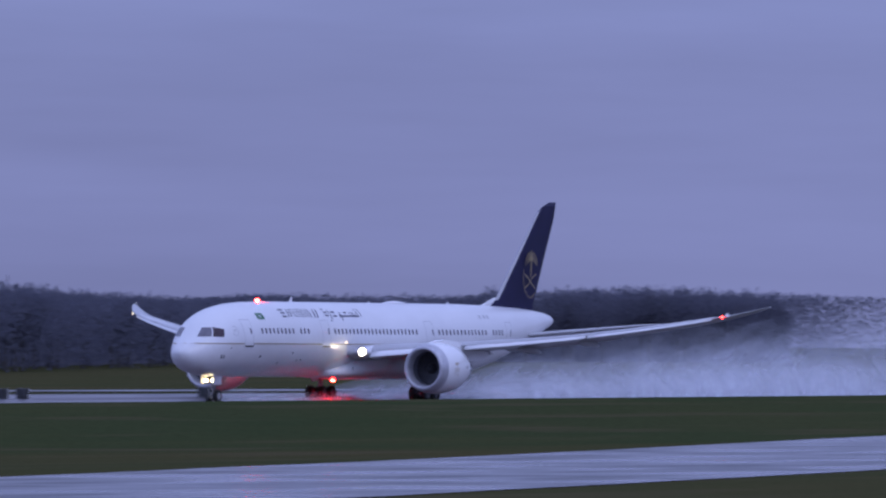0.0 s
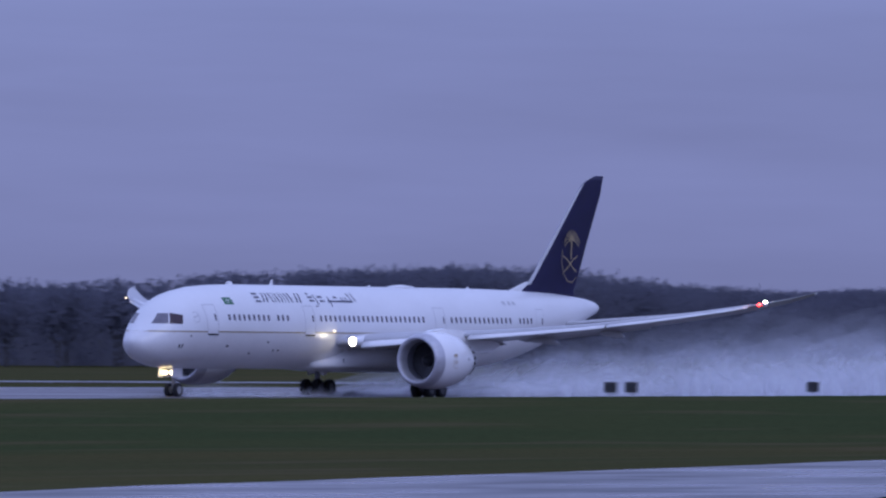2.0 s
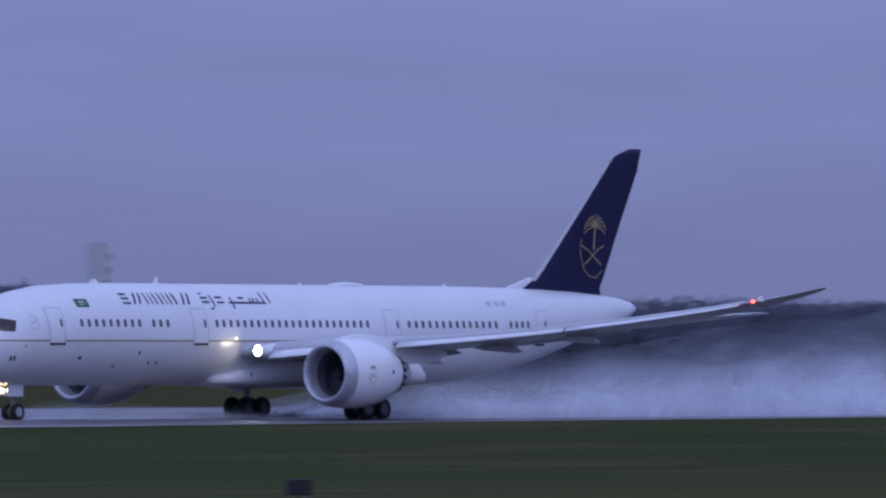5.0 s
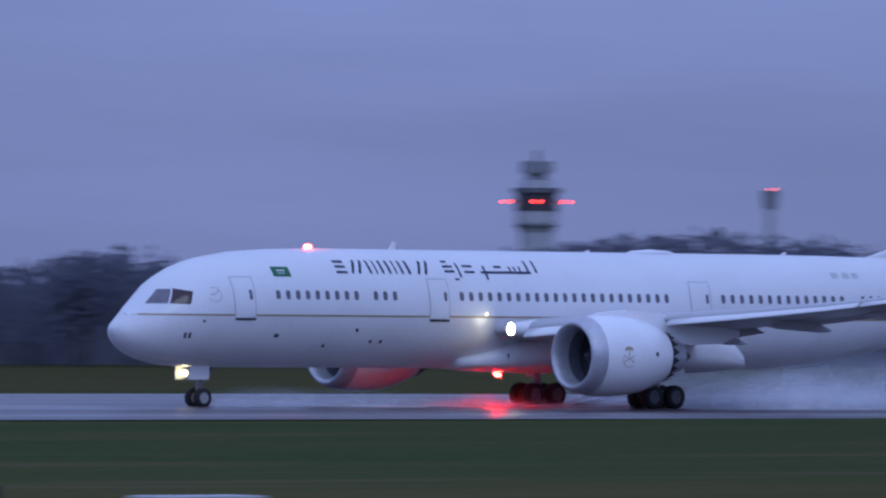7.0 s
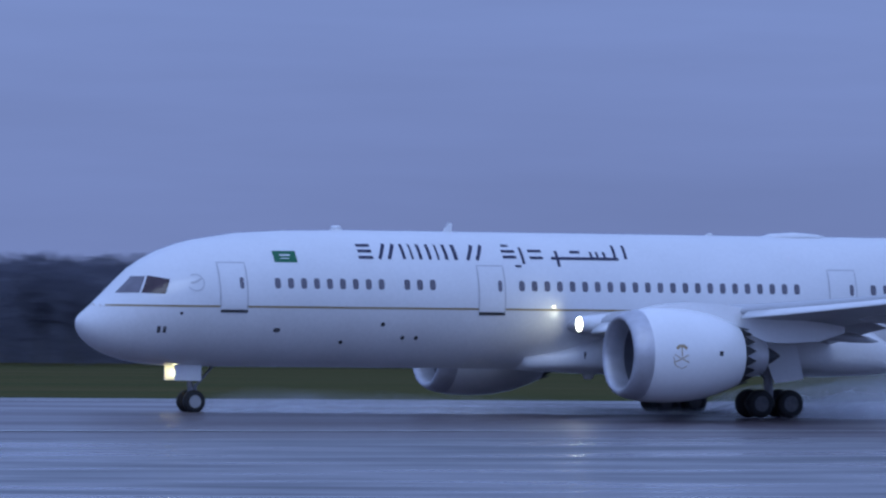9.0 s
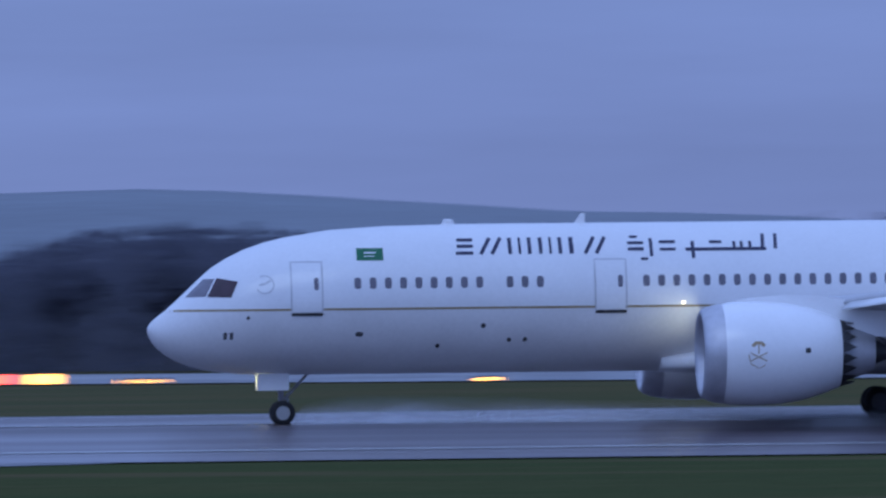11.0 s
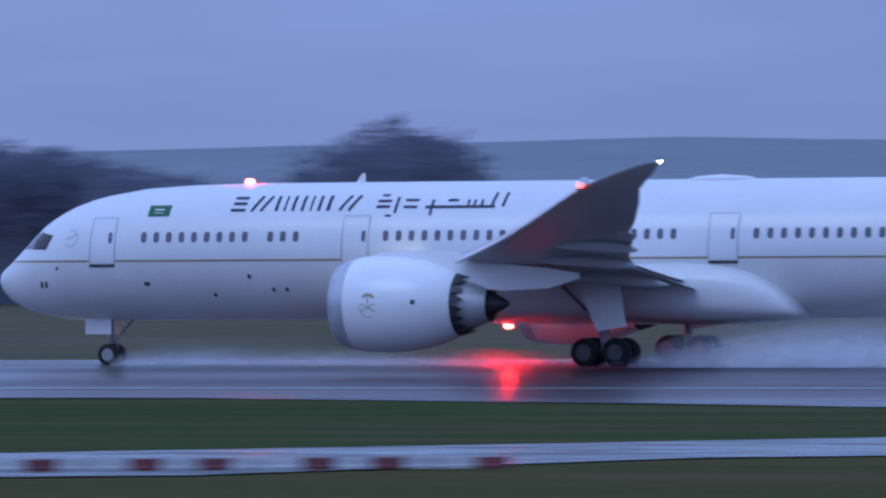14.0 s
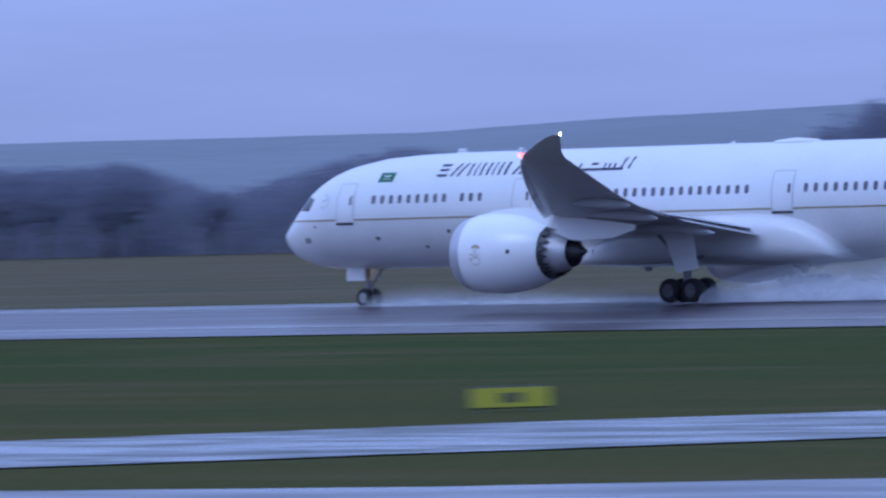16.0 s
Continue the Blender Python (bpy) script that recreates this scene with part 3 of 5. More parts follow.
# ---- far towers ----
def far_tower():
    t = empty("control_tower", "grey concrete control tower with red obstruction lamps", "tower", (1121, 1400, 0))
    rings = [[(r * math.cos(a), r * math.sin(a), z) for a in [2 * math.pi * i / 20 for i in range(20)]] for r, z in ((3.5, 0), (3.4, 19.5), (4.2, 21.5), (4.2, 23.9))]
    part("shaft", loft(bmesh.new(), rings, False, True), M["pale_steel"], t, smooth=False)
    for name, lo, hi, r, mat in (("gallery", 20.7, 21.1, 4.4, "dark"), ("cab_glazing", 23.9, 27.6, 4.3, "dark"), ("cab_roof", 27.6, 28.6, 5.0, "hub"), ("roof_drum", 28.6, 30.2, 3.2, "pale_steel"), ("radar_deck", 31.6, 34.0, 3.2, "steel"), ("upper_drum", 30.2, 31.6, 2.2, "steel")):
        part(name, rod(bmesh.new(), (0, 0, lo), (0, 0, hi), r, r * 0.97, 20), M[mat], t)
    for a, r in ((-218.7, 6.0), (-128.7, 4.7), (-38.7, 6.0)):
        p = (r * math.cos(radians(a)), r * math.sin(radians(a)), 25.8)
        part("lamp_arm", rod(bmesh.new(), (p[0] * 0.6, p[1] * 0.6, 25.8), p, 0.12, None, 6), M["steel"], t)
        part("obstruction_lamp", bmesh_ball(0.34), M["red"], t, "red obstruction lamp", p)
    part("mast", rod(bmesh.new(), (0, 0, 34.0), (0, 0, 36.3), 0.7, 0.4, 8), M["steel"], t)


def bmesh_ball(r, n=10):
    bm = bmesh.new()
    bmesh.ops.create_uvsphere(bm, u_segments=n, v_segments=max(4, n // 2 + 1), radius=r)
    return bm


far_tower()


def small_tower(x, y, top, name, label):
    t = empty(name, label, "tower", (x, y, 0))
    part("shaft", rod(bmesh.new(), (0, 0, 0), (0, 0, top - 3.5), 1.1, 0.95, 12), M["pale_steel"], t)
    part("head", rod(bmesh.new(), (0, 0, top - 3.8), (0, 0, top), 1.3, 1.7, 12), M["steel"], t)
    part("obstruction_lamp", bmesh_ball(0.3), M["redlens"], t, "red obstruction lamp", (0.5, 0, top + 0.25))


small_tower(1183, 1400, 29, "water_tower", "slim grey tower with a dark head and red lamp")
t = empty("radar_mast", "squat grey mast with a radar arm and red lamp", "mast", (1275.7, 1400, 0))
part("shaft", rod(bmesh.new(), (0, 0, 0), (0, 0, 20.5), 1.5, 1.4, 12), M["pale_steel"], t)
part("radar_arm", box(bmesh.new(), (-0.8, -0.6, 19.2), (5.0, 0.6, 21.4), 0.2), M["dark"], t)
part("obstruction_lamp", bmesh_ball(0.5), M["red"], t, "red obstruction lamp", (-0.5, 0, 23))
part("lamp_stem", rod(bmesh.new(), (-0.5, 0, 20), (-0.5, 0, 22.6), 0.2), M["steel"], t)
t = empty("office_block", "far grey block that stands above the trees", "building", (1494, 1400, 0))
part("wall", box(bmesh.new(), (-1.0, -3, 0), (1.0, 3, 25)), M["far_haze"], t)
for k in range(4):
    part("window", box(bmesh.new(), (-0.8, -3.06, 12 + 3 * k), (0.8, -2.96, 13.4 + 3 * k)), M["tower"], t)
t = empty("lattice_pylon", "tall grey steel lattice pylon, far off", "pylon", (3350, 2100, 0))
for sx in (-1, 1):
    for sy in (-1, 1):
        part("leg", rod(bmesh.new(), (3.4 * sx, 3.4 * sy, 0), (1.3 * sx, 1.3 * sy, 56), 0.32, 0.22, 6), M["pale_steel"], t)
for k in range(12):
    z, w = 4 + 4.3 * k, 3.4 - 2.1 * (4 + 4.3 * k) / 56
    s = 1 if k % 2 else -1
    part("brace", rod(bmesh.new(), (-w * s, -w, z), (w * s * 0.92, -w, z + 4.3), 0.16, None, 5), M["pale_steel"], t)
for z, w in ((40, 3.2), (47, 2.8), (54, 2.2)):
    part("crossarm", rod(bmesh.new(), (-w, 0, z), (w, 0, z), 0.25, None, 6), M["pale_steel"], t)


# ---- small things on the airfield ----
def on_ground(x, y):
    return (x, y, ground_z(x, y))


def warning_lamp(x, y, width, mat, label, tall=0.16):
    t = empty("warning_lamp", label, "lamp", on_ground(x, y), group="lamps along the perimeter road")
    part("lamp_box", box(bmesh.new(), (-width / 2 - 0.1, 0.02, 0.02), (width / 2 + 0.1, 0.3, tall + 0.24), 0.03), M["dark"], t)
    part("lens", box(bmesh.new(), (-width / 2, -0.05, 0.12), (width / 2, 0.0, tall + 0.12), 0.02), M[mat], t)
    for s in (-1, 1):
        part("leg", rod(bmesh.new(), (s * width * 0.35, 0.15, -0.1), (s * width * 0.35, 0.15, 0.05), 0.05, None, 6), M["steel"], t)


for x, width, mat in ((-188, 1.6, "orange"), (-128, 4.6, "orange"), (-39, 3.2, "redlens"), (-19.5, 1.4, "orange"), (-4.6, 1.2, "redlens"), (24.5, 1.8, "redlens"), (27.5, 1.6, "orange"),
                      (54.5, 0.9, "orange"), (99.5, 2.2, "redlens"), (103.5, 1.6, "orange")):
    warning_lamp(0.953 * x, 0.953 * (ry(x) + 17), width, mat, "lit orange warning lamp in a low box" if mat == "orange" else "lit red warning lamp in a low box", 0.55 if x in (24.5, 27.5) else 0.16)
for x0 in (8, 32.6):
    for k in range(4):
        warning_lamp(0.953 * (x0 + 0.75 * k), 0.953 * (ry(x0) + 19), 0.22, "orange", "small lit orange marker lamp in a short row")
# these lamp boxes stand in for a row of lit windows in the shed
for k in range(4):
    warning_lamp(292.2 + 0.75 * k, 502.5, 0.22, "whitelens", "small lit white lamp box standing in for a lit shed window")

# a lit red works lamp between the runway and the road
t = empty("warning_lamp", "lit red warning lamp on short legs", "lamp", on_ground(250.2, 440.5))
part("lamp_box", box(bmesh.new(), (-1.2, 0.02, 0.42), (1.2, 0.3, 0.9), 0.03), M["dark"], t)
part("lens", box(bmesh.new(), (-1.1, -0.05, 0.56), (1.1, 0.0, 0.8), 0.02), M["redlens"], t)
for s in (-1, 1):
    part("leg", rod(bmesh.new(), (s * 0.8, 0.15, -0.05), (s * 0.8, 0.15, 0.45), 0.05, None, 6), M["steel"], t)

# a long low shed with a pale roof in front of the trees
t = empty("shed", "long low shed with a pale sloping roof and dark wall", "shed", on_ground(283.0, 505))
L = 18.6
part("wall", box(bmesh.new(), (0.2, 0.25, -0.1), (L - 0.2, 5.8, 0.5)), M["hub"], t, "dark low wall")
bm = loft(bmesh.new(), [[(e, 0, 0.46), (e, 6, 1.72), (e, 6.4, 1.6), (e, 0.1, 0.36)] for e in (0, L)], True, True)
roof = part("roof", bm, M["far_haze"], t, "pale weathered metal roof")
for k in range(7):
    x = L * (k + 0.5) / 7
    part("seam", loft(bmesh.new(), [[(x - 0.05, 0, 0.47), (x + 0.05, 0, 0.47), (x + 0.05, 0, 0.52), (x - 0.05, 0, 0.52)], [(x - 0.05, 6, 1.73), (x + 0.05, 6, 1.73), (x + 0.05, 6, 1.78), (x - 0.05, 6, 1.78)]], True, True), M["tower"], roof)
part("end_gable", loft(bmesh.new(), [[(e, 0.3, -0.1), (e, 6.2, -0.1), (e, 6.2, 1.58), (e, 0.3, 0.42)] for e in (0.25, 0.35)], True, True), M["tower"], t)
part("lean_to", box(bmesh.new(), (-1.9, 1.0, -0.1), (0.1, 5, 0.75), 0.03), M["pale_steel"], t, "grey lean-to at the end")

# red and white barrier blocks along a closed taxiway
LINE = [(-152.6, 210.8), (-144, 216), (-128.5, 219.5), (-116, 223.5), (-104.7, 228), (-97, 231)]


def barrier_block(mat, at, turn, label):
    t = empty("barrier_block", label, "barrier", at, group="barrier blocks on the taxiway edge")
    t.rotation_euler = (0, 0, turn)
    L = 0.45
    rings = [[(-L, -d, z), (L, -d, z), (L, d, z), (-L, d, z)] for z, d in ((0.0, 0.2), (0.07, 0.2), (0.14, 0.13), (0.3, 0.1), (0.33, 0.08))]
    part("body", loft(bmesh.new(), rings, True, True), M[mat], t)
    part("lug", rod(bmesh.new(), (L - 0.02, 0, 0.05), (L - 0.02, 0, 0.35), 0.045, None, 8), M["dark"], t)


step, k, carry = 0.985, 0, 0.0
for (x0, y0), (x1, y1) in zip(LINE, LINE[1:]):
    l = math.hypot(x1 - x0, y1 - y0)
    d = carry
    while d < l:
        x, y = x0 + (x1 - x0) * d / l, y0 + (y1 - y0) * d / l
        red = k % 5 in (0, 2)
        barrier_block("redplastic" if red else "whiteplastic", (x, y, ground_z(x, y) + 0.05), math.atan2(y1 - y0, x1 - x0), "dull red plastic barrier block" if red else "scuffed white plastic barrier block")
        d += step
        k += 1
    carry = d - l


def board(name, a, b, height, parts, label, lift=0.12):
    """An airfield sign board from a to b: faces with their colours, on short legs."""
    (x0, y0), (x1, y1) = a, b
    n = math.hypot(x1 - x0, y1 - y0)
    t = empty(name, label, "sign", on_ground(x0, y0))
    t.rotation_euler = (0, 0, math.atan2(y1 - y0, x1 - x0))
    part("casing", box(bmesh.new(), (0, 0.0, lift), (n, 0.22, height), 0.02), M["dark"], t)
    for f0, f1, mat in parts:
        part("face", box(bmesh.new(), (f0 * n + 0.02, -0.02, lift + 0.04), (f1 * n - 0.02, 0.0, height - 0.04), 0.004), M[mat], t)
    for x in (0.15 * n, 0.85 * n):
        part("leg", rod(bmesh.new(), (x, 0.11, -0.05), (x, 0.11, lift + 0.02), 0.05, None, 8), M["steel"], t)
    return t, n


t, n = board("yellow_sign", (-175.2, 207.25), (-173.6, 209.2), 0.8, ((0, 1, "yellow"),), "yellow airfield direction sign standing in the grass")
for k in range(3):
    part("marking_bar", box(bmesh.new(), (n * (0.38 + 0.1 * k), -0.03, 0.3), (n * (0.38 + 0.1 * k) + 0.17, -0.022, 0.6)), M["title"], t)
t, n = board("red_sign", (147.7, 216.4), (152.1, 215.4), 0.9, ((0, 0.66, "redsign"), (0.67, 1, "black")), "red and black runway sign standing in the grass")
for k in range(5):
    part("marking_bar", box(bmesh.new(), (n * (0.1 + 0.1 * k), -0.03, 0.3), (n * (0.1 + 0.1 * k) + 0.24, -0.022, 0.72)), M["mark"], t)
board("small_red_sign", (241.7, 185.9), (242.4, 185.75), 0.74, ((0, 1, "redsign"),), "small red sign beside the taxiway")
board("small_dark_sign", (250.5, 224.8), (251.6, 224.6), 0.75, ((0, 1, "black"),), "small black sign with a pale top edge")
t = empty("pit_cover", "low pale concrete pit cover in the grass", "cover", on_ground(168.6, 227.8))
part("slab", box(bmesh.new(), (-2.1, -0.9, 0.0), (2.1, 0.9, 0.2), 0.04), M["whiteplastic"], t)
t = empty("white_cabinet", "white electrical cabinet in the grass by the runway", "cabinet", on_ground(216, 311))
part("body", box(bmesh.new(), (-0.75, -0.3, 0.08), (0.75, 0.3, 0.8), 0.03), M["whiteplastic"], t)
part("plinth", box(bmesh.new(), (-0.85, -0.4, -0.05), (0.85, 0.4, 0.08)), M["tower"], t)
for x in (509.2, 511.9, 536.2):
    t = empty("approach_light_unit", "dark approach light unit on a pale stand", "light unit", on_ground(x, 316), group="approach light units")
    part("housing", box(bmesh.new(), (-0.36, -0.32, 0.16), (0.32, 0.32, 0.88), 0.03), M["dark"], t)
    part("side_plate", box(bmesh.new(), (0.33, -0.32, 0.16), (0.38, 0.32, 0.88)), M["mark"], t)
    for s in (-1, 1):
        part("leg", rod(bmesh.new(), (0.2 * s, 0, -0.05), (0.2 * s, 0, 0.3), 0.05, None, 6), M["steel"], t)


# ---- the airliner: x aft of the nose, -y to port, z above the runway ----
FU = (0.0, 0.15, 0.35, 0.74, 1.2, 1.6, 2.1, 2.6, 3.2, 3.9, 4.7, 5.5, 7.4, 9.7, 13, 42, 46, 50, 53, 56, 58.5, 60.5, 61.8, 62.3)
FTOP = (4.02, 4.25, 4.42, 4.72, 5.13, 5.50, 5.98, 6.42, 6.80, 7.14, 7.42, 7.62, 7.92, 8.06, 8.12, 8.12, 8.10, 8.04, 7.96, 7.84, 7.68, 7.48, 7.25, 7.0)
FBOT = (3.78, 3.45, 3.20, 2.88, 2.62, 2.47, 2.33, 2.23, 2.14, 2.09, 2.06, 2.05, 2.05, 2.05, 2.05, 2.05, 2.32, 2.98, 3.70, 4.55, 5.30, 5.90, 6.30, 6.6)
FWID = (0.10, 0.50, 0.78, 1.12, 1.45, 1.68, 1.93, 2.14, 2.34, 2.52, 2.67, 2.76, 2.86, 2.89, 2.89, 2.89, 2.72, 2.30, 1.88, 1.42, 1.0, 0.66, 0.42, 0.25)


def section(u):
    top, bot, w = lerp(u, FU, FTOP), lerp(u, FU, FBOT), lerp(u, FU, FWID)
    return (top + bot) / 2, (top - bot) / 2, w


def flank(u, z):
    c, a, w = section(u)
    return w * math.sqrt(max(0.0, 1 - ((z - c) / a) ** 2))


def on_skin(u, z, out=0.012, sign=-1):
    return (u, sign * (flank(u, z) + out), z)


def patch(bm, u0, u1, z0, z1, out=0.012, shear=0.0, sign=-1, round_to=0.0, nu=None):
    """A rectangle, with rounded corners if wanted, laid on the fuselage's flank."""
    if round_to:
        cu, cz, n = (u0 + u1) / 2, (z0 + z1) / 2, 16
        ring = []
        for i in range(n):
            a = 2 * math.pi * i / n
            ca, sa = math.cos(a), math.sin(a)
            e = round_to
            ring.append(bm.verts.new(on_skin(cu + (u1 - u0) / 2 * math.copysign(abs(ca) ** e, ca), cz + (z1 - z0) / 2 * math.copysign(abs(sa) ** e, sa), out, sign)))
        bm.faces.new(ring)
        return bm
    nz = max(1, int((z1 - z0) / 0.18))
    nu = nu or max(1, int((u1 - u0) / 0.5))
    vs = [[bm.verts.new(on_skin(u0 + (u1 - u0) * i / nu + shear * (j / nz) * (z1 - z0), z0 + (z1 - z0) * j / nz, out, sign)) for i in range(nu + 1)] for j in range(nz + 1)]
    for j in range(nz):
        for i in range(nu):
            bm.faces.new((vs[j][i], vs[j][i + 1], vs[j + 1][i + 1], vs[j + 1][i]))
    return bm


def stroke(bm, pts, width, out=0.014, sign=-1, mapper=None):
    """A ribbon along points (u, z) on the flank."""
    mapper = mapper or (lambda u, z: on_skin(u, z, out, sign))
    fine = []
    for (a, b), (c, d) in zip(pts, pts[1:]):
        n = max(1, int(math.hypot(c - a, d - b) / 0.15))
        fine += [(a + (c - a) * k / n, b + (d - b) * k / n) for k in range(n)]
    fine.append(pts[-1])
    last = None
    for i, (u, z) in enumerate(fine):
        p, q = fine[max(0, i - 1)], fine[min(len(fine) - 1, i + 1)]
        dx, dz = q[0] - p[0], q[1] - p[1]
        l = math.hypot(dx, dz) or 1
        nx, nz = -dz / l * width / 2, dx / l * width / 2
        pair = (bm.verts.new(mapper(u + nx, z + nz)), bm.verts.new(mapper(u - nx, z - nz)))
        if last:
            bm.faces.new((last[0], pair[0], pair[1], last[1]))
        last = pair
    return bm


jet = empty("airliner", "white twin-engine airliner with navy tail rolling on the wet runway", "airliner", (603.75, RUNWAY_Y, 0))
LINE_Z = 4.70

# fuselage: white above the gold line, pale beige below
ANG = 64


def body_rings(us):
    rings = []
    for u in us:
        c, a, w = section(u)
        rings.append([(u, w * math.cos(t), c + a * math.sin(t)) for t in [2 * math.pi * i / ANG for i in range(ANG)]])
    return rings


us = sorted(set(list(FU) + [0.05, 0.5, 0.95, 1.4, 1.85, 2.9, 4.3, 6.4, 8.5] + list(range(15, 42, 3)) + [44, 48, 51.5, 54.5, 57.2, 59.5]))
bm = loft(bmesh.new(), body_rings(us), True, True)
geom = bm.verts[:] + bm.edges[:] + bm.faces[:]
bmesh.ops.bisect_plane(bm, geom=geom, plane_co=(0, 0, LINE_Z), plane_no=(0, 0, 1))
for f in bm.faces:
    f.material_index = 1 if f.calc_center_median().z < LINE_Z else 0
fus = part("fuselage", bm, [M["white"], M["beige"]], jet, "white upper and pale beige lower fuselage skin", smooth=True)
for sign in (-1, 1):
    bm = bmesh.new()
    stroke(bm, [(0.72, LINE_Z)] + [(u, LINE_Z) for u in range(2, 54, 2)], 0.085, 0.01, sign)
    part("cheatline", bm, M["gold"], fus, "thin gold line along the fuselage")

# cabin windows
WIN_U = [8.36 + 0.617 * i for i in range(9)] + [14.53, 15.14, 15.76] + [20.08 + 0.617 * i for i in range(23)] + [37.5 + 0.64 * i for i in range(14)] + [47.4 + 0.62 * i for i in range(4)]
for sign in (-1, 1):
    for u in WIN_U:
        bm = bmesh.new()
        patch(bm, u - 0.14, u + 0.14, 5.51, 5.97, 0.012, sign=sign, round_to=0.55)
        part("cabin_window", bm, M["glass"], fus)

# doors with their sills
for u0, u1 in ((5.68, 6.93), (17.99, 19.26), (35.29, 36.65), (50.2, 51.4)):
    for sign in (-1, 1):
        bm = bmesh.new()
        patch(bm, u0 + 0.04, u1 - 0.04, 4.62, 6.60, 0.014, sign=sign)
        door = part("cabin_door", bm, M["white"], fus)
        bm = bmesh.new()
        stroke(bm, [(u0, 4.60), (u0, 6.62), (u1, 6.62), (u1, 4.60)], 0.06, 0.018, sign)
        part("seal", bm, M["pale"], door, "grey outline of the door")
        part("sill", patch(bmesh.new(), u0, u1, 4.44, 4.56, 0.05, sign=sign), M["dark"], door, "dark door sill")
        part("door_window", patch(bmesh.new(), u1 - 0.34, u1 - 0.14, 5.48, 5.98, 0.02, sign=sign, round_to=0.55), M["glass"], door)

# cockpit glazing: two side panes a side
for sign in (-1, 1):
    for bl, br, tr, tl in (((1.50, 5.24), (2.27, 5.26), (2.66, 5.98), (2.24, 5.97)), ((2.34, 5.25), (3.28, 5.22), (3.56, 5.86), (2.74, 6.01))):
        bm, last = bmesh.new(), None
        for j in range(6):
            row = []
            for i in range(6):
                p, q = i / 5, j / 5
                u = (bl[0] * (1 - p) + br[0] * p) * (1 - q) + (tl[0] * (1 - p) + tr[0] * p) * q
                z = (bl[1] * (1 - p) + br[1] * p) * (1 - q) + (tl[1] * (1 - p) + tr[1] * p) * q
                row.append(bm.verts.new(on_skin(u, min(z, lerp(u, FU, FTOP) - 0.03), 0.02, sign)))
            if last:
                for i in range(5):
                    bm.faces.new((last[i], last[i + 1], row[i + 1], row[i]))
            last = row
        part("cockpit_window", bm, M["cockpit" if bl[0] > 2 else "windscreen"], fus, "dark cockpit window" if bl[0] > 2 else "pale windscreen pane")

# painted marks
part("flag", patch(bmesh.new(), 8.36, 9.44, 6.66, 7.16, 0.014), M["green"], fus, "green flag panel")
bm = bmesh.new()
stroke(bm, [(8.66, 6.97), (9.14, 6.97)], 0.06, 0.02)
stroke(bm, [(8.66, 6.83), (9.1, 6.83)], 0.03, 0.02)
part("flag_mark", bm, M["mark"], fus)
# the titles, as plain bars in their colour
def title(*strokes):
    bm = bmesh.new()
    for pts, w in strokes:
        stroke(bm, pts, w)
    part("title_bar", bm, M["title"], fus, "navy title bar")


Z0, Z1 = 6.86, 7.53
title(([(12.45, Z1 - 0.08), (13.1, Z1 - 0.08)], 0.13), ([(12.45, 7.2), (13.1, 7.2)], 0.13), ([(12.4, Z0 + 0.06), (13.1, Z0 + 0.06)], 0.13))
for u in (13.35, 17.6):
    title(([(u + 0.05, Z0), (u + 0.45, Z1)], 0.15), ([(u + 0.5, Z0), (u + 0.9, Z1)], 0.15))
for u in (14.6, 15.85):
    title(([(u, Z0), (u, Z1)], 0.15), ([(u + 0.4, Z0), (u + 0.4, Z1)], 0.1), ([(u + 0.8, Z0), (u + 0.8, Z1)], 0.15))
title(([(17.1, Z0), (17.1, Z1)], 0.18))
title(([(19.4, 7.02), (20.05, 7.02)], 0.13), ([(19.4, 7.27), (20.05, 7.27)], 0.12))
title(([(20.35, 7.45), (20.35, 6.72)], 0.13), ([(19.9, 6.62), (20.2, 6.62)], 0.1))
title(([(20.7, 7.30), (21.35, 7.30)], 0.12), ([(20.7, 7.0), (21.35, 7.0)], 0.12))
title(([(21.75, 6.99), (25.05, 6.99)], 0.13))
title(([(22.05, 7.32), (22.05, 6.62)], 0.14))
title(([(22.75, 7.28), (23.25, 7.28)], 0.12))
for u in (23.75, 24.05, 24.4):
    title(([(u, 6.99), (u, 7.3)], 0.12))
for u in (24.9, 25.42):
    title(([(u, 6.99), (u + 0.06, 7.6)], 0.14))
title(([(19.5, 7.52), (19.85, 7.52)], 0.1))
bm = bmesh.new()
stroke(bm, [(4.62 + 0.36 * math.cos(radians(a)), 5.72 + 0.36 * math.sin(radians(a))) for a in range(-150, 121, 15)], 0.05)
stroke(bm, [(4.4, 5.7), (4.65, 5.76), (4.88, 5.9)], 0.09)
part("nose_emblem", bm, M["pale"], fus, "faint grey ring emblem")
# small vents and the fleet mark as two bars
for u, z, r in ((3.94, 4.38, 0.07), (13.44, 3.98, 0.1), (11.6, 3.18, 0.09), (14.5, 3.4, 0.09), (15.15, 3.4, 0.09)):
    part("vent", patch(bmesh.new(), u - r, u + r, z - r, z + r, 0.012, round_to=1.0), M["dark"], fus)
part("service_panel", patch(bmesh.new(), 8.25, 8.58, 3.58, 3.78, 0.012, round_to=0.8), M["hub"], fus)
for u in (2.95, 3.2):
    part("fleet_mark", patch(bmesh.new(), u, u + 0.14, 3.52, 3.8, 0.012), M["hub"], fus)
for u in (45.5, 46.3, 47.0):
    part("registration_bar", patch(bmesh.new(), u, u + 0.5, 6.9, 7.2, 0.012), M["pale"], fus)
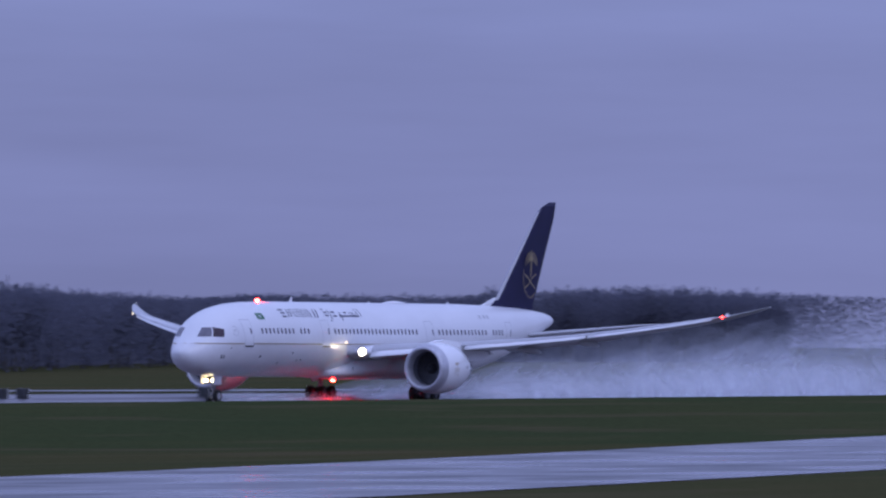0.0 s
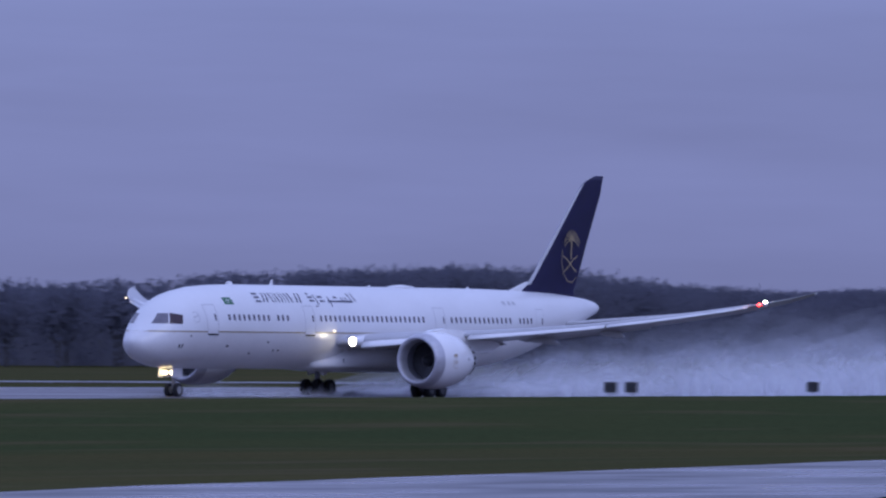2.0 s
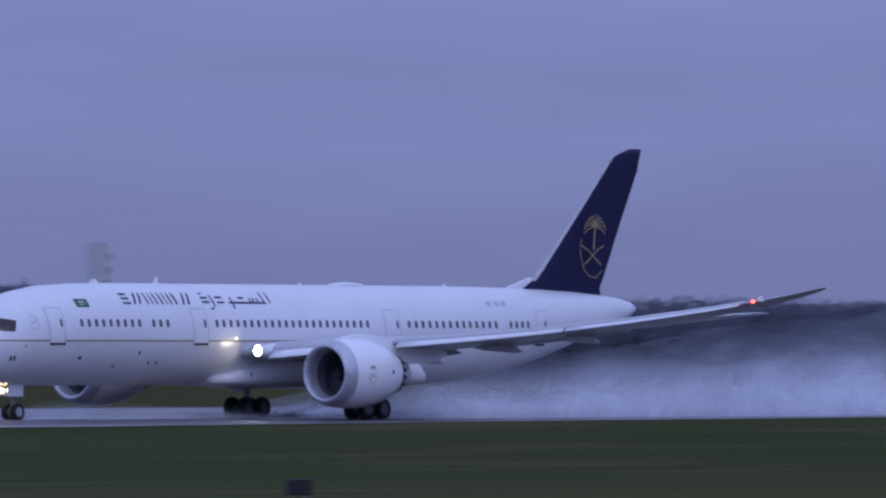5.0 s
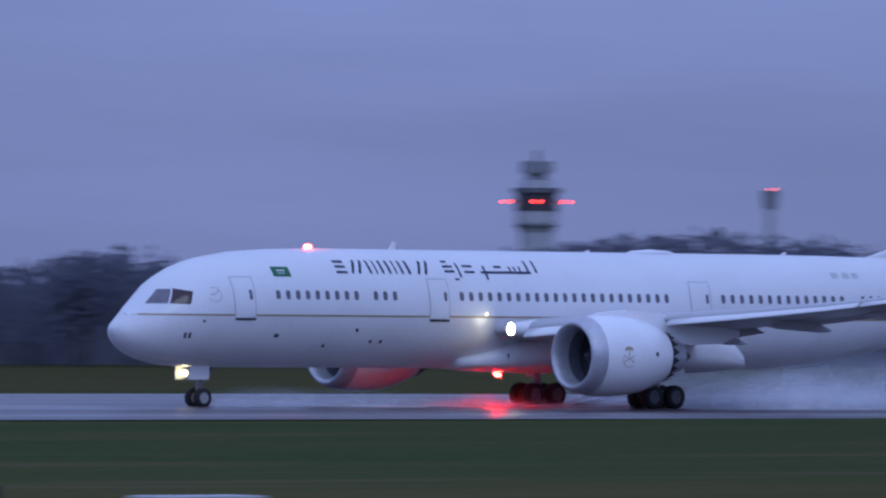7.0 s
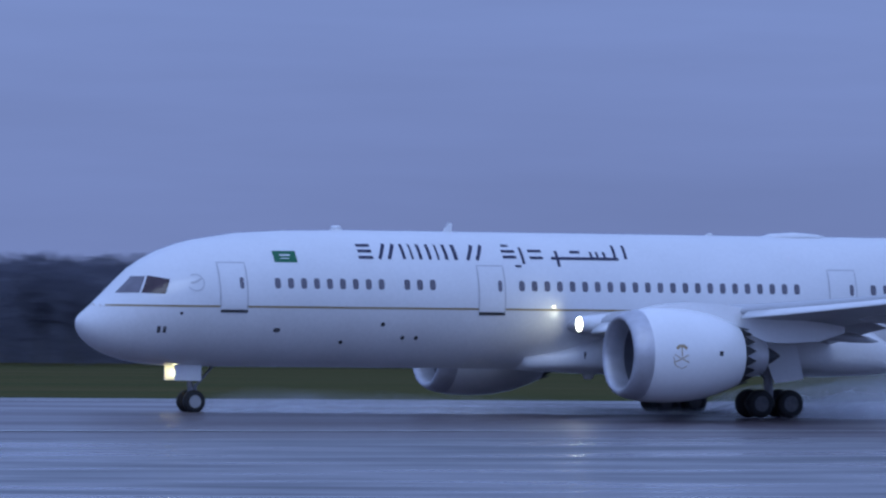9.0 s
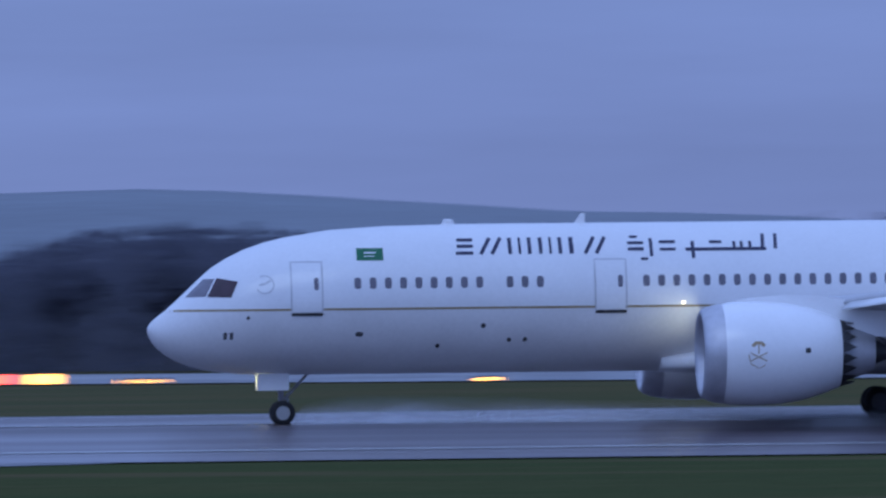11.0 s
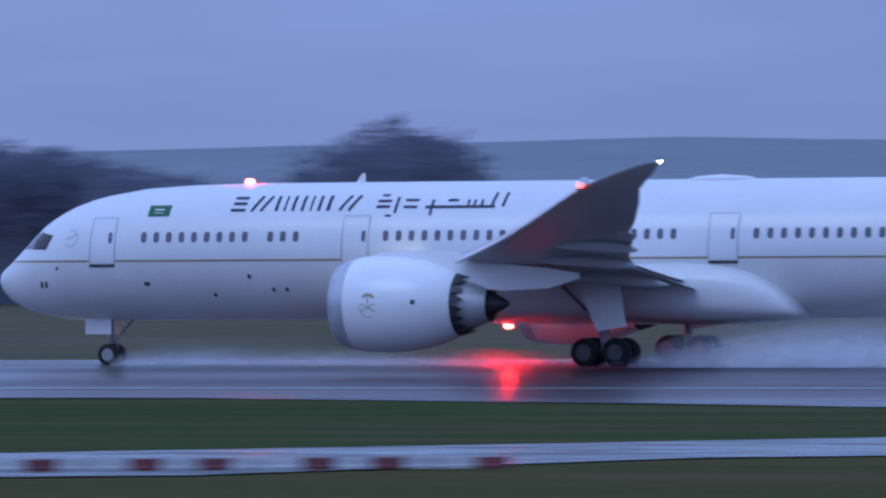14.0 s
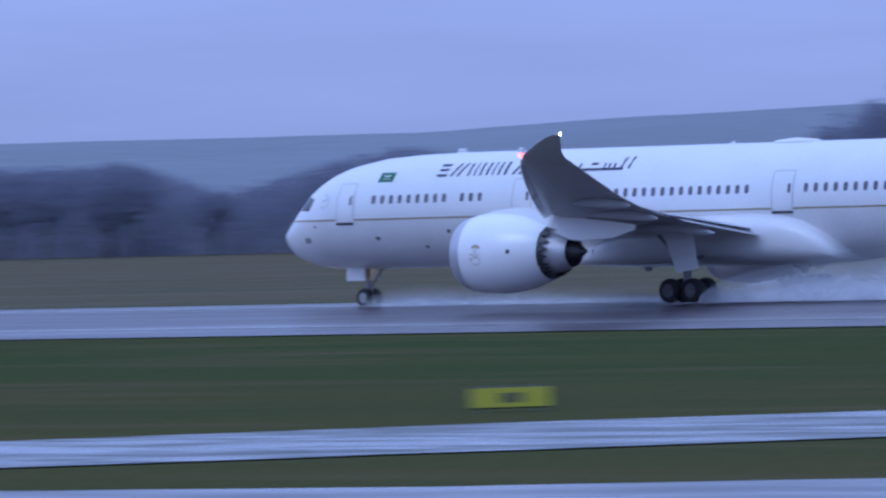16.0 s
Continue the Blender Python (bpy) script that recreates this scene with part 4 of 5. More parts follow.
# aerials along the crown
for u, h in ((17.75, 0.42), (30.6, 0.14), (44, 0.18)):
    bm = bmesh.new()
    z = section(u)[0] + section(u)[1] - 0.03
    loft(bm, [[(u - 0.3, -0.03, z), (u + 0.15, -0.03, z), (u + 0.15, 0.03, z), (u - 0.3, 0.03, z)], [(u - 0.02, -0.015, z + h), (u + 0.16, -0.015, z + h), (u + 0.16, 0.015, z + h), (u - 0.02, 0.015, z + h)]], False, True)
    part("aerial", bm, M["white"], fus)
bm = bmesh.new()
rings = []
for k, (du, w, h) in enumerate(((0, 0.05, 0.02), (0.5, 0.5, 0.16), (1.6, 0.62, 0.24), (2.8, 0.5, 0.16), (3.4, 0.05, 0.02))):
    rings.append([(33.2 + du, w * math.cos(t), 8.08 + h * max(-0.2, math.sin(t))) for t in [2 * math.pi * i / 16 for i in range(16)]])
part("radome_hump", loft(bm, rings, True, True), M["white"], fus, smooth=True)


# wing
def airfoil(le, chord, y, z, thick, twist=0.0, n=15):
    """A closed wing section: from the trailing edge over the top to the leading edge and back."""
    pts = []
    for i in range(2 * n):
        t = i / n if i < n else (2 * n - i) / n
        xx = 0.5 * (1 + math.cos(math.pi * t))
        yt = 5 * thick * (0.2969 * math.sqrt(xx) - 0.126 * xx - 0.3516 * xx ** 2 + 0.2843 * xx ** 3 - 0.1015 * xx ** 4)
        s = 1 if i < n else -0.8
        pts.append((le + xx * chord, y, z + s * yt * chord + (0.012 * math.sin(math.pi * xx)) * chord - twist * (xx - 0.3) * chord))
    return pts


WING = ((0.0, 21.6, 13.0, 3.7, 0.115), (2.6, 22.3, 12.1, 3.9, 0.115), (5.0, 23.4, 11.0, 4.15, 0.115), (8.0, 25.3, 9.1, 4.5, 0.115), (10.5, 26.9, 7.7, 4.75, 0.11),
        (14.0, 29.3, 6.4, 5.15, 0.108), (18.0, 32.2, 5.4, 5.7, 0.105), (22.0, 35.1, 4.5, 6.4, 0.10), (25.5, 37.7, 3.5, 7.1, 0.095), (27.6, 39.4, 2.65, 7.6, 0.09),
        (28.6, 40.6, 2.1, 7.9, 0.085), (29.4, 41.8, 1.55, 8.2, 0.08), (30.0, 42.9, 0.9, 8.48, 0.075), (30.25, 43.6, 0.35, 8.62, 0.07))


def wing_at(v):
    cols = list(zip(*WING))
    return [lerp(v, cols[0], c) for c in cols[1:]]


WINGS = []
for sign in (-1, 1):
    bm = loft(bmesh.new(), [airfoil(le, ch, sign * v, z, th, 0.035) for v, le, ch, z, th in WING], False, True)
    wing = part("wing", bm, M["grey"], jet, "grey upswept wing", smooth=True)
    # leading-edge slats let down, in three lengths
    for v0, v1 in ((4.6, 9.0), (11.0, 19.0), (19.15, 27.3)):
        rings = []
        for k in range(7):
            v = v0 + (v1 - v0) * k / 6
            le, ch, z, th = wing_at(v)
            rings.append(airfoil(le - 0.05 * ch, 0.17 * ch + 0.25, sign * v, z - 0.006 * ch, 0.2, -0.42))
        part("slat", loft(bmesh.new(), rings, True, True), M["white"], wing, "white leading-edge slat", smooth=True)
    # trailing flaps let down, inner and outer
    for v0, v1, drop in ((3.0, 9.4, 0.16), (10.9, 19.5, 0.12)):
        rings = []
        for k in range(5):
            v = v0 + (v1 - v0) * k / 4
            le, ch, z, th = wing_at(v)
            c = ch * 0.17
            rings.append(airfoil(le + ch * 0.88, c, sign * v, z - ch * 0.03, 0.11, drop + 0.06))
        part("flap", loft(bmesh.new(), rings, True, True), M["grey"], wing, "lowered trailing flap", smooth=True)
    # flap track fairings
    for v in (7.6, 13.2, 17.6):
        le, ch, z, th = wing_at(v)
        rings = []
        for s, r in ((0.42, 0.02), (0.55, 0.14), (0.75, 0.2), (0.95, 0.18), (1.05, 0.1), (1.1, 0.02)):
            cz = z - ch * 0.05 - 0.1 - max(0, s - 0.8) * ch * 0.12
            rings.append([(le + s * ch, sign * v + r * 0.7 * math.cos(t), cz + r * 1.3 * math.sin(t)) for t in [2 * math.pi * i / 14 for i in range(14)]])
        part("flap_fairing", loft(bmesh.new(), rings, True, True), M["grey"], wing, smooth=True)
    part("position_lamp", bmesh_ball(0.11 if sign < 0 else 0.06), M["red"] if sign < 0 else M["dim"], wing, "lit wingtip lamp", (39.62, sign * 28.0, 7.72))
    part("lamp_socket", rod(bmesh.new(), (43.75, sign * 30.2, 8.6), (43.98, sign * 30.2, 8.62), 0.06, 0.08, 12), M["grey"], wing)
    bm = bmesh.new()
    bmesh.ops.create_circle(bm, cap_ends=True, segments=12, radius=0.075, matrix=pose(43.99, sign * 30.2, 8.62, 0, 90, 0))
    part("tail_lamp", bm, M["taillamp"], wing, "white lamp at the trailing wingtip")
    WINGS.append((wing, sign))

    # engine under the wing
    ex, ey, ez = 21.28, sign * 10.3, 2.8
    outer = ((0.0, 1.62), (0.05, 1.71), (0.18, 1.80), (0.5, 1.92), (1.2, 2.04), (2.2, 2.08), (3.2, 2.03), (4.2, 1.86), (5.0, 1.6), (5.55, 1.38))
    bm = lathe(bmesh.new(), outer[3:], (ex, ey, ez), 48)
    eng = part("engine", bm, M["cowl"], jet, "large white turbofan nacelle with a sawtooth rear edge", smooth=True)
    part("inlet_lip", lathe(bmesh.new(), ((0.95, 1.40), (0.4, 1.45), (0.12, 1.5), (0.0, 1.60), (0.05, 1.71), (0.18, 1.80), (0.5, 1.921), (0.85, 1.983)), (ex, ey, ez), 48), M["metal"], eng, "bare metal inlet lip", smooth=True)
    part("inlet_duct", lathe(bmesh.new(), ((0.95, 1.40), (1.6, 1.42), (1.75, 1.42)), (ex, ey, ez), 48), M["duct"], eng, smooth=True)
    fan = part("fan", rod(bmesh.new(), (ex + 1.75, ey, ez), (ex + 1.85, ey, ez), 1.41, None, 32), M["dark"], eng, "dark fan disc")
    for k in range(20):
        a, bm, last = 2 * math.pi * k / 20, bmesh.new(), None
        for r, sweep, w in ((0.4, 0, 0.1), (0.9, 0.1, 0.16), (1.38, 0.06, 0.2)):
            t = a + sweep
            pair = (bm.verts.new((ex + 1.62, ey + r * math.cos(t) - w * math.sin(t), ez + r * math.sin(t) + w * math.cos(t))),
                    bm.verts.new((ex + 1.7, ey + r * math.cos(t) + w * math.sin(t), ez + r * math.sin(t) - w * math.cos(t))))
            if last:
                bm.faces.new((last[0], last[1], pair[1], pair[0]))
            last = pair
        part("blade", bm, M["dark"], eng)
    part("spinner", lathe(bmesh.new(), ((0.85, 0.02), (1.0, 0.17), (1.3, 0.36), (1.6, 0.45)), (ex, ey, ez), 24), M["dark"], eng, smooth=True)
    # sawtooth nozzle, tooth by tooth
    n = 18
    nozzle = part("nozzle_ring", lathe(bmesh.new(), ((5.5, 1.385), (5.6, 1.36), (5.6, 1.32), (5.4, 1.34)), (ex, ey, ez), 36), M["dark"], eng, "dark nozzle edge")
    for k in range(n):
        bm = bmesh.new()
        a0, a1 = 2 * math.pi * k / n, 2 * math.pi * (k + 1) / n
        am = (a0 + a1) / 2
        P = lambda x, r, a: bm.verts.new((ex + x, ey + r * math.cos(a), ez + r * math.sin(a)))
        rims = []
        for r_in in (0, 0.03):
            rims.append([P(5.56, 1.375 - r_in, a0), P(5.56, 1.375 - r_in, a1), P(5.72, 1.33 - r_in, a1 - 0.03), P(6.15, 1.22 - r_in, am), P(5.72, 1.33 - r_in, a0 + 0.03)])
        bm.faces.new(rims[0])
        bm.faces.new(rims[1][::-1])
        for i in range(5):
            bm.faces.new((rims[0][i], rims[0][(i + 1) % 5], rims[1][(i + 1) % 5], rims[1][i]))
        part("chevron", bm, M["dark"], eng)
    part("core_cowl", lathe(bmesh.new(), ((4.9, 1.24), (5.7, 1.12), (6.3, 0.98), (6.95, 0.76)), (ex, ey, ez), 32), M["metal"], eng, "bare metal core cowl", smooth=True)
    part("exhaust_plug", lathe(bmesh.new(), ((6.5, 0.66), (7.0, 0.5), (7.5, 0.27), (7.85, 0.03)), (ex, ey, ez), 24), M["dark"], eng, "dark exhaust cone", smooth=True)
    rings = []
    for xx, zt, zb, w in ((22.3, 4.78, 4.4, 0.06), (23.2, 5.0, 4.2, 0.34), (24.6, 5.12, 4.0, 0.46), (26.0, 5.06, 3.8, 0.46), (27.2, 4.9, 3.5, 0.42), (29.0, 4.5, 3.36, 0.36), (31.0, 4.3, 3.45, 0.22), (32.3, 4.1, 3.85, 0.06)):
        rings.append([(xx, ey - w, zb), (xx, ey + w, zb), (xx, ey + w * 0.8, zt), (xx, ey - w * 0.8, zt)])
    part("pylon", loft(bmesh.new(), rings, True, True), M["cowl"], eng, smooth=False)
    # strake and crest as plain gold shapes
    bm = bmesh.new()

    def on_cowl(u, z, o=0.015):
        r = lerp(u - ex, [p[0] for p in outer], [p[1] for p in outer]) + o
        return (u, ey + sign * math.sqrt(max(0.01, r * r - (z - ez) ** 2)), z)
    cx = ex + 2.1
    stroke(bm, [(cx - 0.34, 2.84), (cx + 0.34, 2.5)], 0.04, mapper=on_cowl)
    stroke(bm, [(cx - 0.34, 2.5), (cx + 0.34, 2.84)], 0.04, mapper=on_cowl)
    stroke(bm, [(cx, 2.78), (cx, 3.2)], 0.05, mapper=on_cowl)
    stroke(bm, [(cx - 0.24, 3.1), (cx - 0.1, 3.22), (cx + 0.1, 3.22), (cx + 0.24, 3.1)], 0.14, mapper=on_cowl)
    stroke(bm, [(cx - 0.4, 2.75), (cx - 0.32, 2.4), (cx, 2.22), (cx + 0.26, 2.34)], 0.03, mapper=on_cowl)
    part("crest", bm, M["crest"], eng, "small gold crest")
    bm = bmesh.new()
    stroke(bm, [(ex + 4.0, 2.9), (ex + 4.2, 2.9)], 0.2, mapper=on_cowl)
    part("latch", bm, M["dark"], eng)

    # tailplane
    rings = [airfoil(le, ch, sign * v, z, 0.09) for v, le, ch, z in ((0.3, 54.9, 6.0, 5.45), (1.6, 55.9, 5.4, 5.55), (9.2, 61.2, 2.3, 6.42), (10.1, 62.3, 1.3, 6.52))]
    part("tailplane", loft(bmesh.new(), rings, False, True), M["grey"], jet, "grey tailplane", smooth=True)

# belly fairing between the wings
rings = []
for u, w, zb, zt in ((20.8, 1.8, 2.03, 2.7), (22.2, 2.4, 1.95, 2.95), (23.6, 2.85, 1.88, 3.4), (25.8, 3.45, 1.82, 4.4), (30, 3.55, 1.8, 4.65), (34, 3.6, 1.8, 4.75), (36, 3.5, 1.8, 4.6), (37.2, 3.4, 1.84, 4.25), (38.2, 3.22, 1.9, 3.65), (38.8, 3.05, 1.98, 3.1), (39.2, 2.6, 2.05, 2.6)):
    c, a = (zb + zt) / 2, (zt - zb) / 2
    rings.append([(u, w * math.copysign(abs(math.cos(t)) ** 0.62, math.cos(t)), c + a * math.copysign(abs(math.sin(t)) ** 0.62, math.sin(t))) for t in [2 * math.pi * i / 40 for i in range(40)]])
part("belly_fairing", loft(bmesh.new(), rings, True, True), M["beige"], jet, "pale wing-root fairing", smooth=True)


# fin
def fin_section(z, le, ch, th):
    return [(p[0], p[2], z) for p in airfoil(le, ch, 0, 0, th)]


rings = [fin_section(z, le, ch, th) for z, le, ch, th in ((7.4, 50.6, 8.6, 0.08), (8.1, 51.6, 7.4, 0.085), (8.6, 52.5, 6.8, 0.09), (12.0, 55.9, 5.0, 0.09), (15.5, 59.3, 3.35, 0.09), (16.2, 59.98, 2.85, 0.08), (16.55, 60.7, 2.25, 0.07), (16.92, 61.9, 1.15, 0.05))]
fin = part("fin", loft(bmesh.new(), rings, False, True), M["navy"], jet, "tall navy blue tail fin", smooth=True)
part("dorsal_fillet", loft(bmesh.new(), [fin_section(z, le, ch, th) for z, le, ch, th in ((7.7, 48.4, 5, 0.05), (8.12, 50.0, 3.2, 0.06), (8.7, 52.0, 1.2, 0.08))], False, True), M["white"], fin, smooth=True)
for sign in (-1, 1):
    on_fin = lambda u, z: (u, sign * 0.34, z)
    bm = bmesh.new()
    for k in range(11):
        a = radians(-20 + k * 22)
        stroke(bm, [(58.1, 12.0), (58.1 + 0.75 * math.cos(a), 12.0 + 0.72 * math.sin(a)), (58.1 + 1.1 * math.cos(a), 11.72 + 0.7 * math.sin(a))], 0.085, mapper=on_fin)
    stroke(bm, [(58.1, 12.0), (58.0, 10.5)], 0.15, mapper=on_fin)
    part("palm_shape", bm, M["gold"], fin, "gold tree-like emblem")
    bm = bmesh.new()
    for s in (-1, 1):
        stroke(bm, [(57.9 - s * 0.85, 9.55), (57.9 - s * 0.3, 9.9), (57.9 + s * 0.4, 10.45), (57.9 + s * 1.05, 10.75)], 0.1, mapper=on_fin)
    part("crossed_shape", bm, M["gold"], fin, "pale crossed emblem")
    bm = bmesh.new()
    stroke(bm, [(56.75, 11.2), (56.7, 10.2), (57.0, 9.3), (57.6, 8.8), (58.2, 8.75), (58.8, 9.15)], 0.07, mapper=on_fin)
    part("curved_shape", bm, M["gold"], fin, "thin gold curve")
bm, last = bmesh.new(), None
for z in np.linspace(8.5, 16.3, 12):
    le, ch, th = (lerp(z, (8.1, 8.6, 12.0, 15.5, 16.4), q) for q in ((51.6, 52.5, 55.9, 59.3, 60.2), (7.4, 6.8, 5.0, 3.35, 2.7), (0.085, 0.09, 0.09, 0.09, 0.08)))
    row = [bm.verts.new(p) for p in fin_section(z, le - 0.015, ch, th * 1.04)[13:18]]
    if last:
        for i in range(len(row) - 1):
            bm.faces.new((last[i], last[i + 1], row[i + 1], row[i]))
    last = row
part("leading_edge", bm, M["grey"], fin, "bare grey leading edge", smooth=True)


# landing gear
def wheel(parent, at, r, w):
    bm = bmesh.new()
    prof = ((-w / 2, r * 0.56), (-w / 2 * 0.96, r * 0.82), (-w / 2 * 0.7, r * 0.96), (0, r), (w / 2 * 0.7, r * 0.96), (w / 2 * 0.96, r * 0.82), (w / 2, r * 0.56), (-w / 2, r * 0.56))
    rings = [[(q * math.cos(t), p, q * math.sin(t)) for t in [2 * math.pi * i / 28 for i in range(28)]] for p, q in prof]
    tyre = part("tyre", loft(bm, rings), M["tyre"], parent, "black tyre", at, smooth=True)
    return tyre


def rim(parent, at, r, w, mat="hub"):
    bm = bmesh.new()
    rings = [[(q * math.cos(t), p, q * math.sin(t)) for t in [2 * math.pi * i / 20 for i in range(20)]] for p, q in ((-w * 0.44, r * 0.57), (-w * 0.3, r * 0.45), (-w * 0.42, r * 0.2), (w * 0.42, r * 0.2), (w * 0.3, r * 0.45), (w * 0.44, r * 0.57))]
    return part("wheel_hub", loft(bm, rings, True, True), M[mat], parent, "grey wheel hub", at)


bm = bmesh.new()
rod(bm, (5.46, 0, 0.5), (5.35, 0, 2.3), 0.11, 0.14)
rod(bm, (5.46, -0.5, 0.51), (5.46, 0.5, 0.51), 0.08)
rod(bm, (5.5, 0, 1.0), (6.6, 0, 2.2), 0.06)
rod(bm, (5.72, 0, 0.75), (5.66, 0, 1.3), 0.05)
nose_gear = part("nose_gear", bm, M["steel"], jet, "nose gear leg")
for y in (-0.36, 0.36):
    wheel(nose_gear, (5.46, y, 0.51), 0.51, 0.36)
    rim(nose_gear, (5.46, y, 0.51), 0.51, 0.36, "tower")
part("gear_door", box(bmesh.new(), (4.42, -0.62, 1.42), (5.7, -0.55, 2.12), 0.02), M["white"], nose_gear, "white nose gear door")
part("gear_door", box(bmesh.new(), (4.42, 0.55, 1.42), (5.7, 0.62, 2.12), 0.02), M["white"], nose_gear, "white nose gear door")
part("lamp_bracket", box(bmesh.new(), (4.9, -0.5, 1.55), (5.1, 0.5, 1.9), 0.03), M["steel"], nose_gear)
for y in (-0.3, 0.3):
    part("taxi_lamp", rod(bmesh.new(), (4.9, y, 1.75), (4.8, y, 1.75), 0.12, 0.15, 14), M["amber"], nose_gear, "lit warm taxi lamp")
for sign in (-1, 1):
    yc = sign * 4.9
    bm = bmesh.new()
    rod(bm, (31.3, yc, 0.6), (31.15, yc, 3.6), 0.2, 0.24)
    rod(bm, (30.5, yc, 0.64), (32.1, yc, 0.64), 0.16)
    for u in (30.57, 32.03):
        rod(bm, (u, yc - 0.75, 0.64), (u, yc + 0.75, 0.64), 0.1)
    rod(bm, (31.2, yc, 1.9), (31.0, sign * 2.6, 2.6), 0.1)
    rod(bm, (31.2, yc, 1.7), (29.2, yc - sign * 0.3, 3.5), 0.09)
    gear = part("main_gear", bm, M["steel"], jet, "main gear leg with a four-wheel bogie")
    for u in (30.57, 32.03):
        for d in (-0.55, 0.55):
            wheel(gear, (u, yc + d, 0.64), 0.64, 0.5)
            rim(gear, (u, yc + d, 0.64), 0.64, 0.5)
    bm = bmesh.new()
    y0 = sign * 5.55
    loft(bm, [[(30.3, y0, 3.6), (32.2, y0, 3.6), (32.6, y0 + sign * 0.1, 1.75), (31.2, y0 + sign * 0.1, 1.55)], [(30.3, y0 + sign * 0.06, 3.6), (32.2, y0 + sign * 0.06, 3.6), (32.6, y0 + sign * 0.16, 1.75), (31.2, y0 + sign * 0.16, 1.55)]], True, True)
    part("gear_door", bm, M["white"], gear, "white main gear door")
    # landing lamps in the wing root
    le = 22.35
    part("lamp_bezel", rod(bmesh.new(), (le + 2.6, sign * 4.0, 4.08), (le - 0.05, sign * 4.1, 4.1), 0.62, 0.33, 22), M["white"], fus, smooth=False)
    bm = bmesh.new()
    bmesh.ops.create_circle(bm, cap_ends=True, segments=18, radius=0.31, matrix=pose(le - 0.062, sign * 4.1, 4.1, 0, 90, 0))
    part("landing_lamp", bm, M["landing"], fus, "bright white landing lamp")
    part("wing_lamp", bmesh_ball(0.07), M["dim"], fus, "small warm lamp at the wing root", (21.55, sign * 3.05, 4.84))


    # ram-air inlet in the fairing's flank
    part("air_inlet", box(bmesh.new(), (23.2, sign * 2.62 - 0.12, 2.5), (24.9, sign * 2.62 + 0.12, 2.85), 0.05), M["hub"], fus, "dark air inlet")


# flashing lamps: lens on a low fitting, with an added cap hiding it between flashes
def flasher(name, at, sgn, r, h, mat, label):
    base = part(name, rod(bmesh.new(), (0, 0, -0.1 * sgn), (0, 0, 0.02 * sgn), r * 1.7, r * 1.4, 20), M["white"], jet, label, at)
    bm = rod(bmesh.new(), (0, 0, 0.02 * sgn), (0, 0, h * 0.7 * sgn), r, r * 0.94, 18)
    rod(bm, (0, 0, h * 0.7 * sgn), (0, 0, h * sgn), r * 0.94, r * 0.5, 18)
    part("lamp", bm, M[mat], base, "bright lamp lens")
    rings = [[(q * math.cos(a), q * math.sin(a), z * sgn) for a in [2 * math.pi * i / 20 for i in range(20)]] for q, z in ((r * 1.15, 0.0), (r * 1.15, h * 0.8), (r * 0.7, h * 1.12))]
    return part("cap", loft(bmesh.new(), rings, True, True), M["white"], base, "pale cap added to hide the lamp between flashes")


BEACONS = [(flasher("beacon", (12.3, 0, 8.13), 1, 0.2, 0.17, "beacon", "red beacon on the crown"), 1), (flasher("beacon", (24.7, 0, 1.8), -1, 0.2, 0.17, "beacon", "red beacon under the belly"), -1)]
# white strobe at the port wingtip
strobe = flasher("strobe", (39.95, -28.3, 7.86), 1, 0.13, 0.16, "strobe", "white wingtip strobe")


# ---- spray thrown up by the wheels: fine drops in drifting clumps ----
MAIN_U, MAIN_H = (31.6, 33, 35, 40, 46, 58, 72, 90, 110, 156), (0.05, 0.65, 1.2, 1.8, 2.3, 3.1, 3.9, 4.7, 5.5, 6.8)
NOSE_U, NOSE_H = (5.6, 6.2, 8, 14, 22, 31.6), (0.05, 0.6, 0.85, 0.75, 0.55, 0.3)


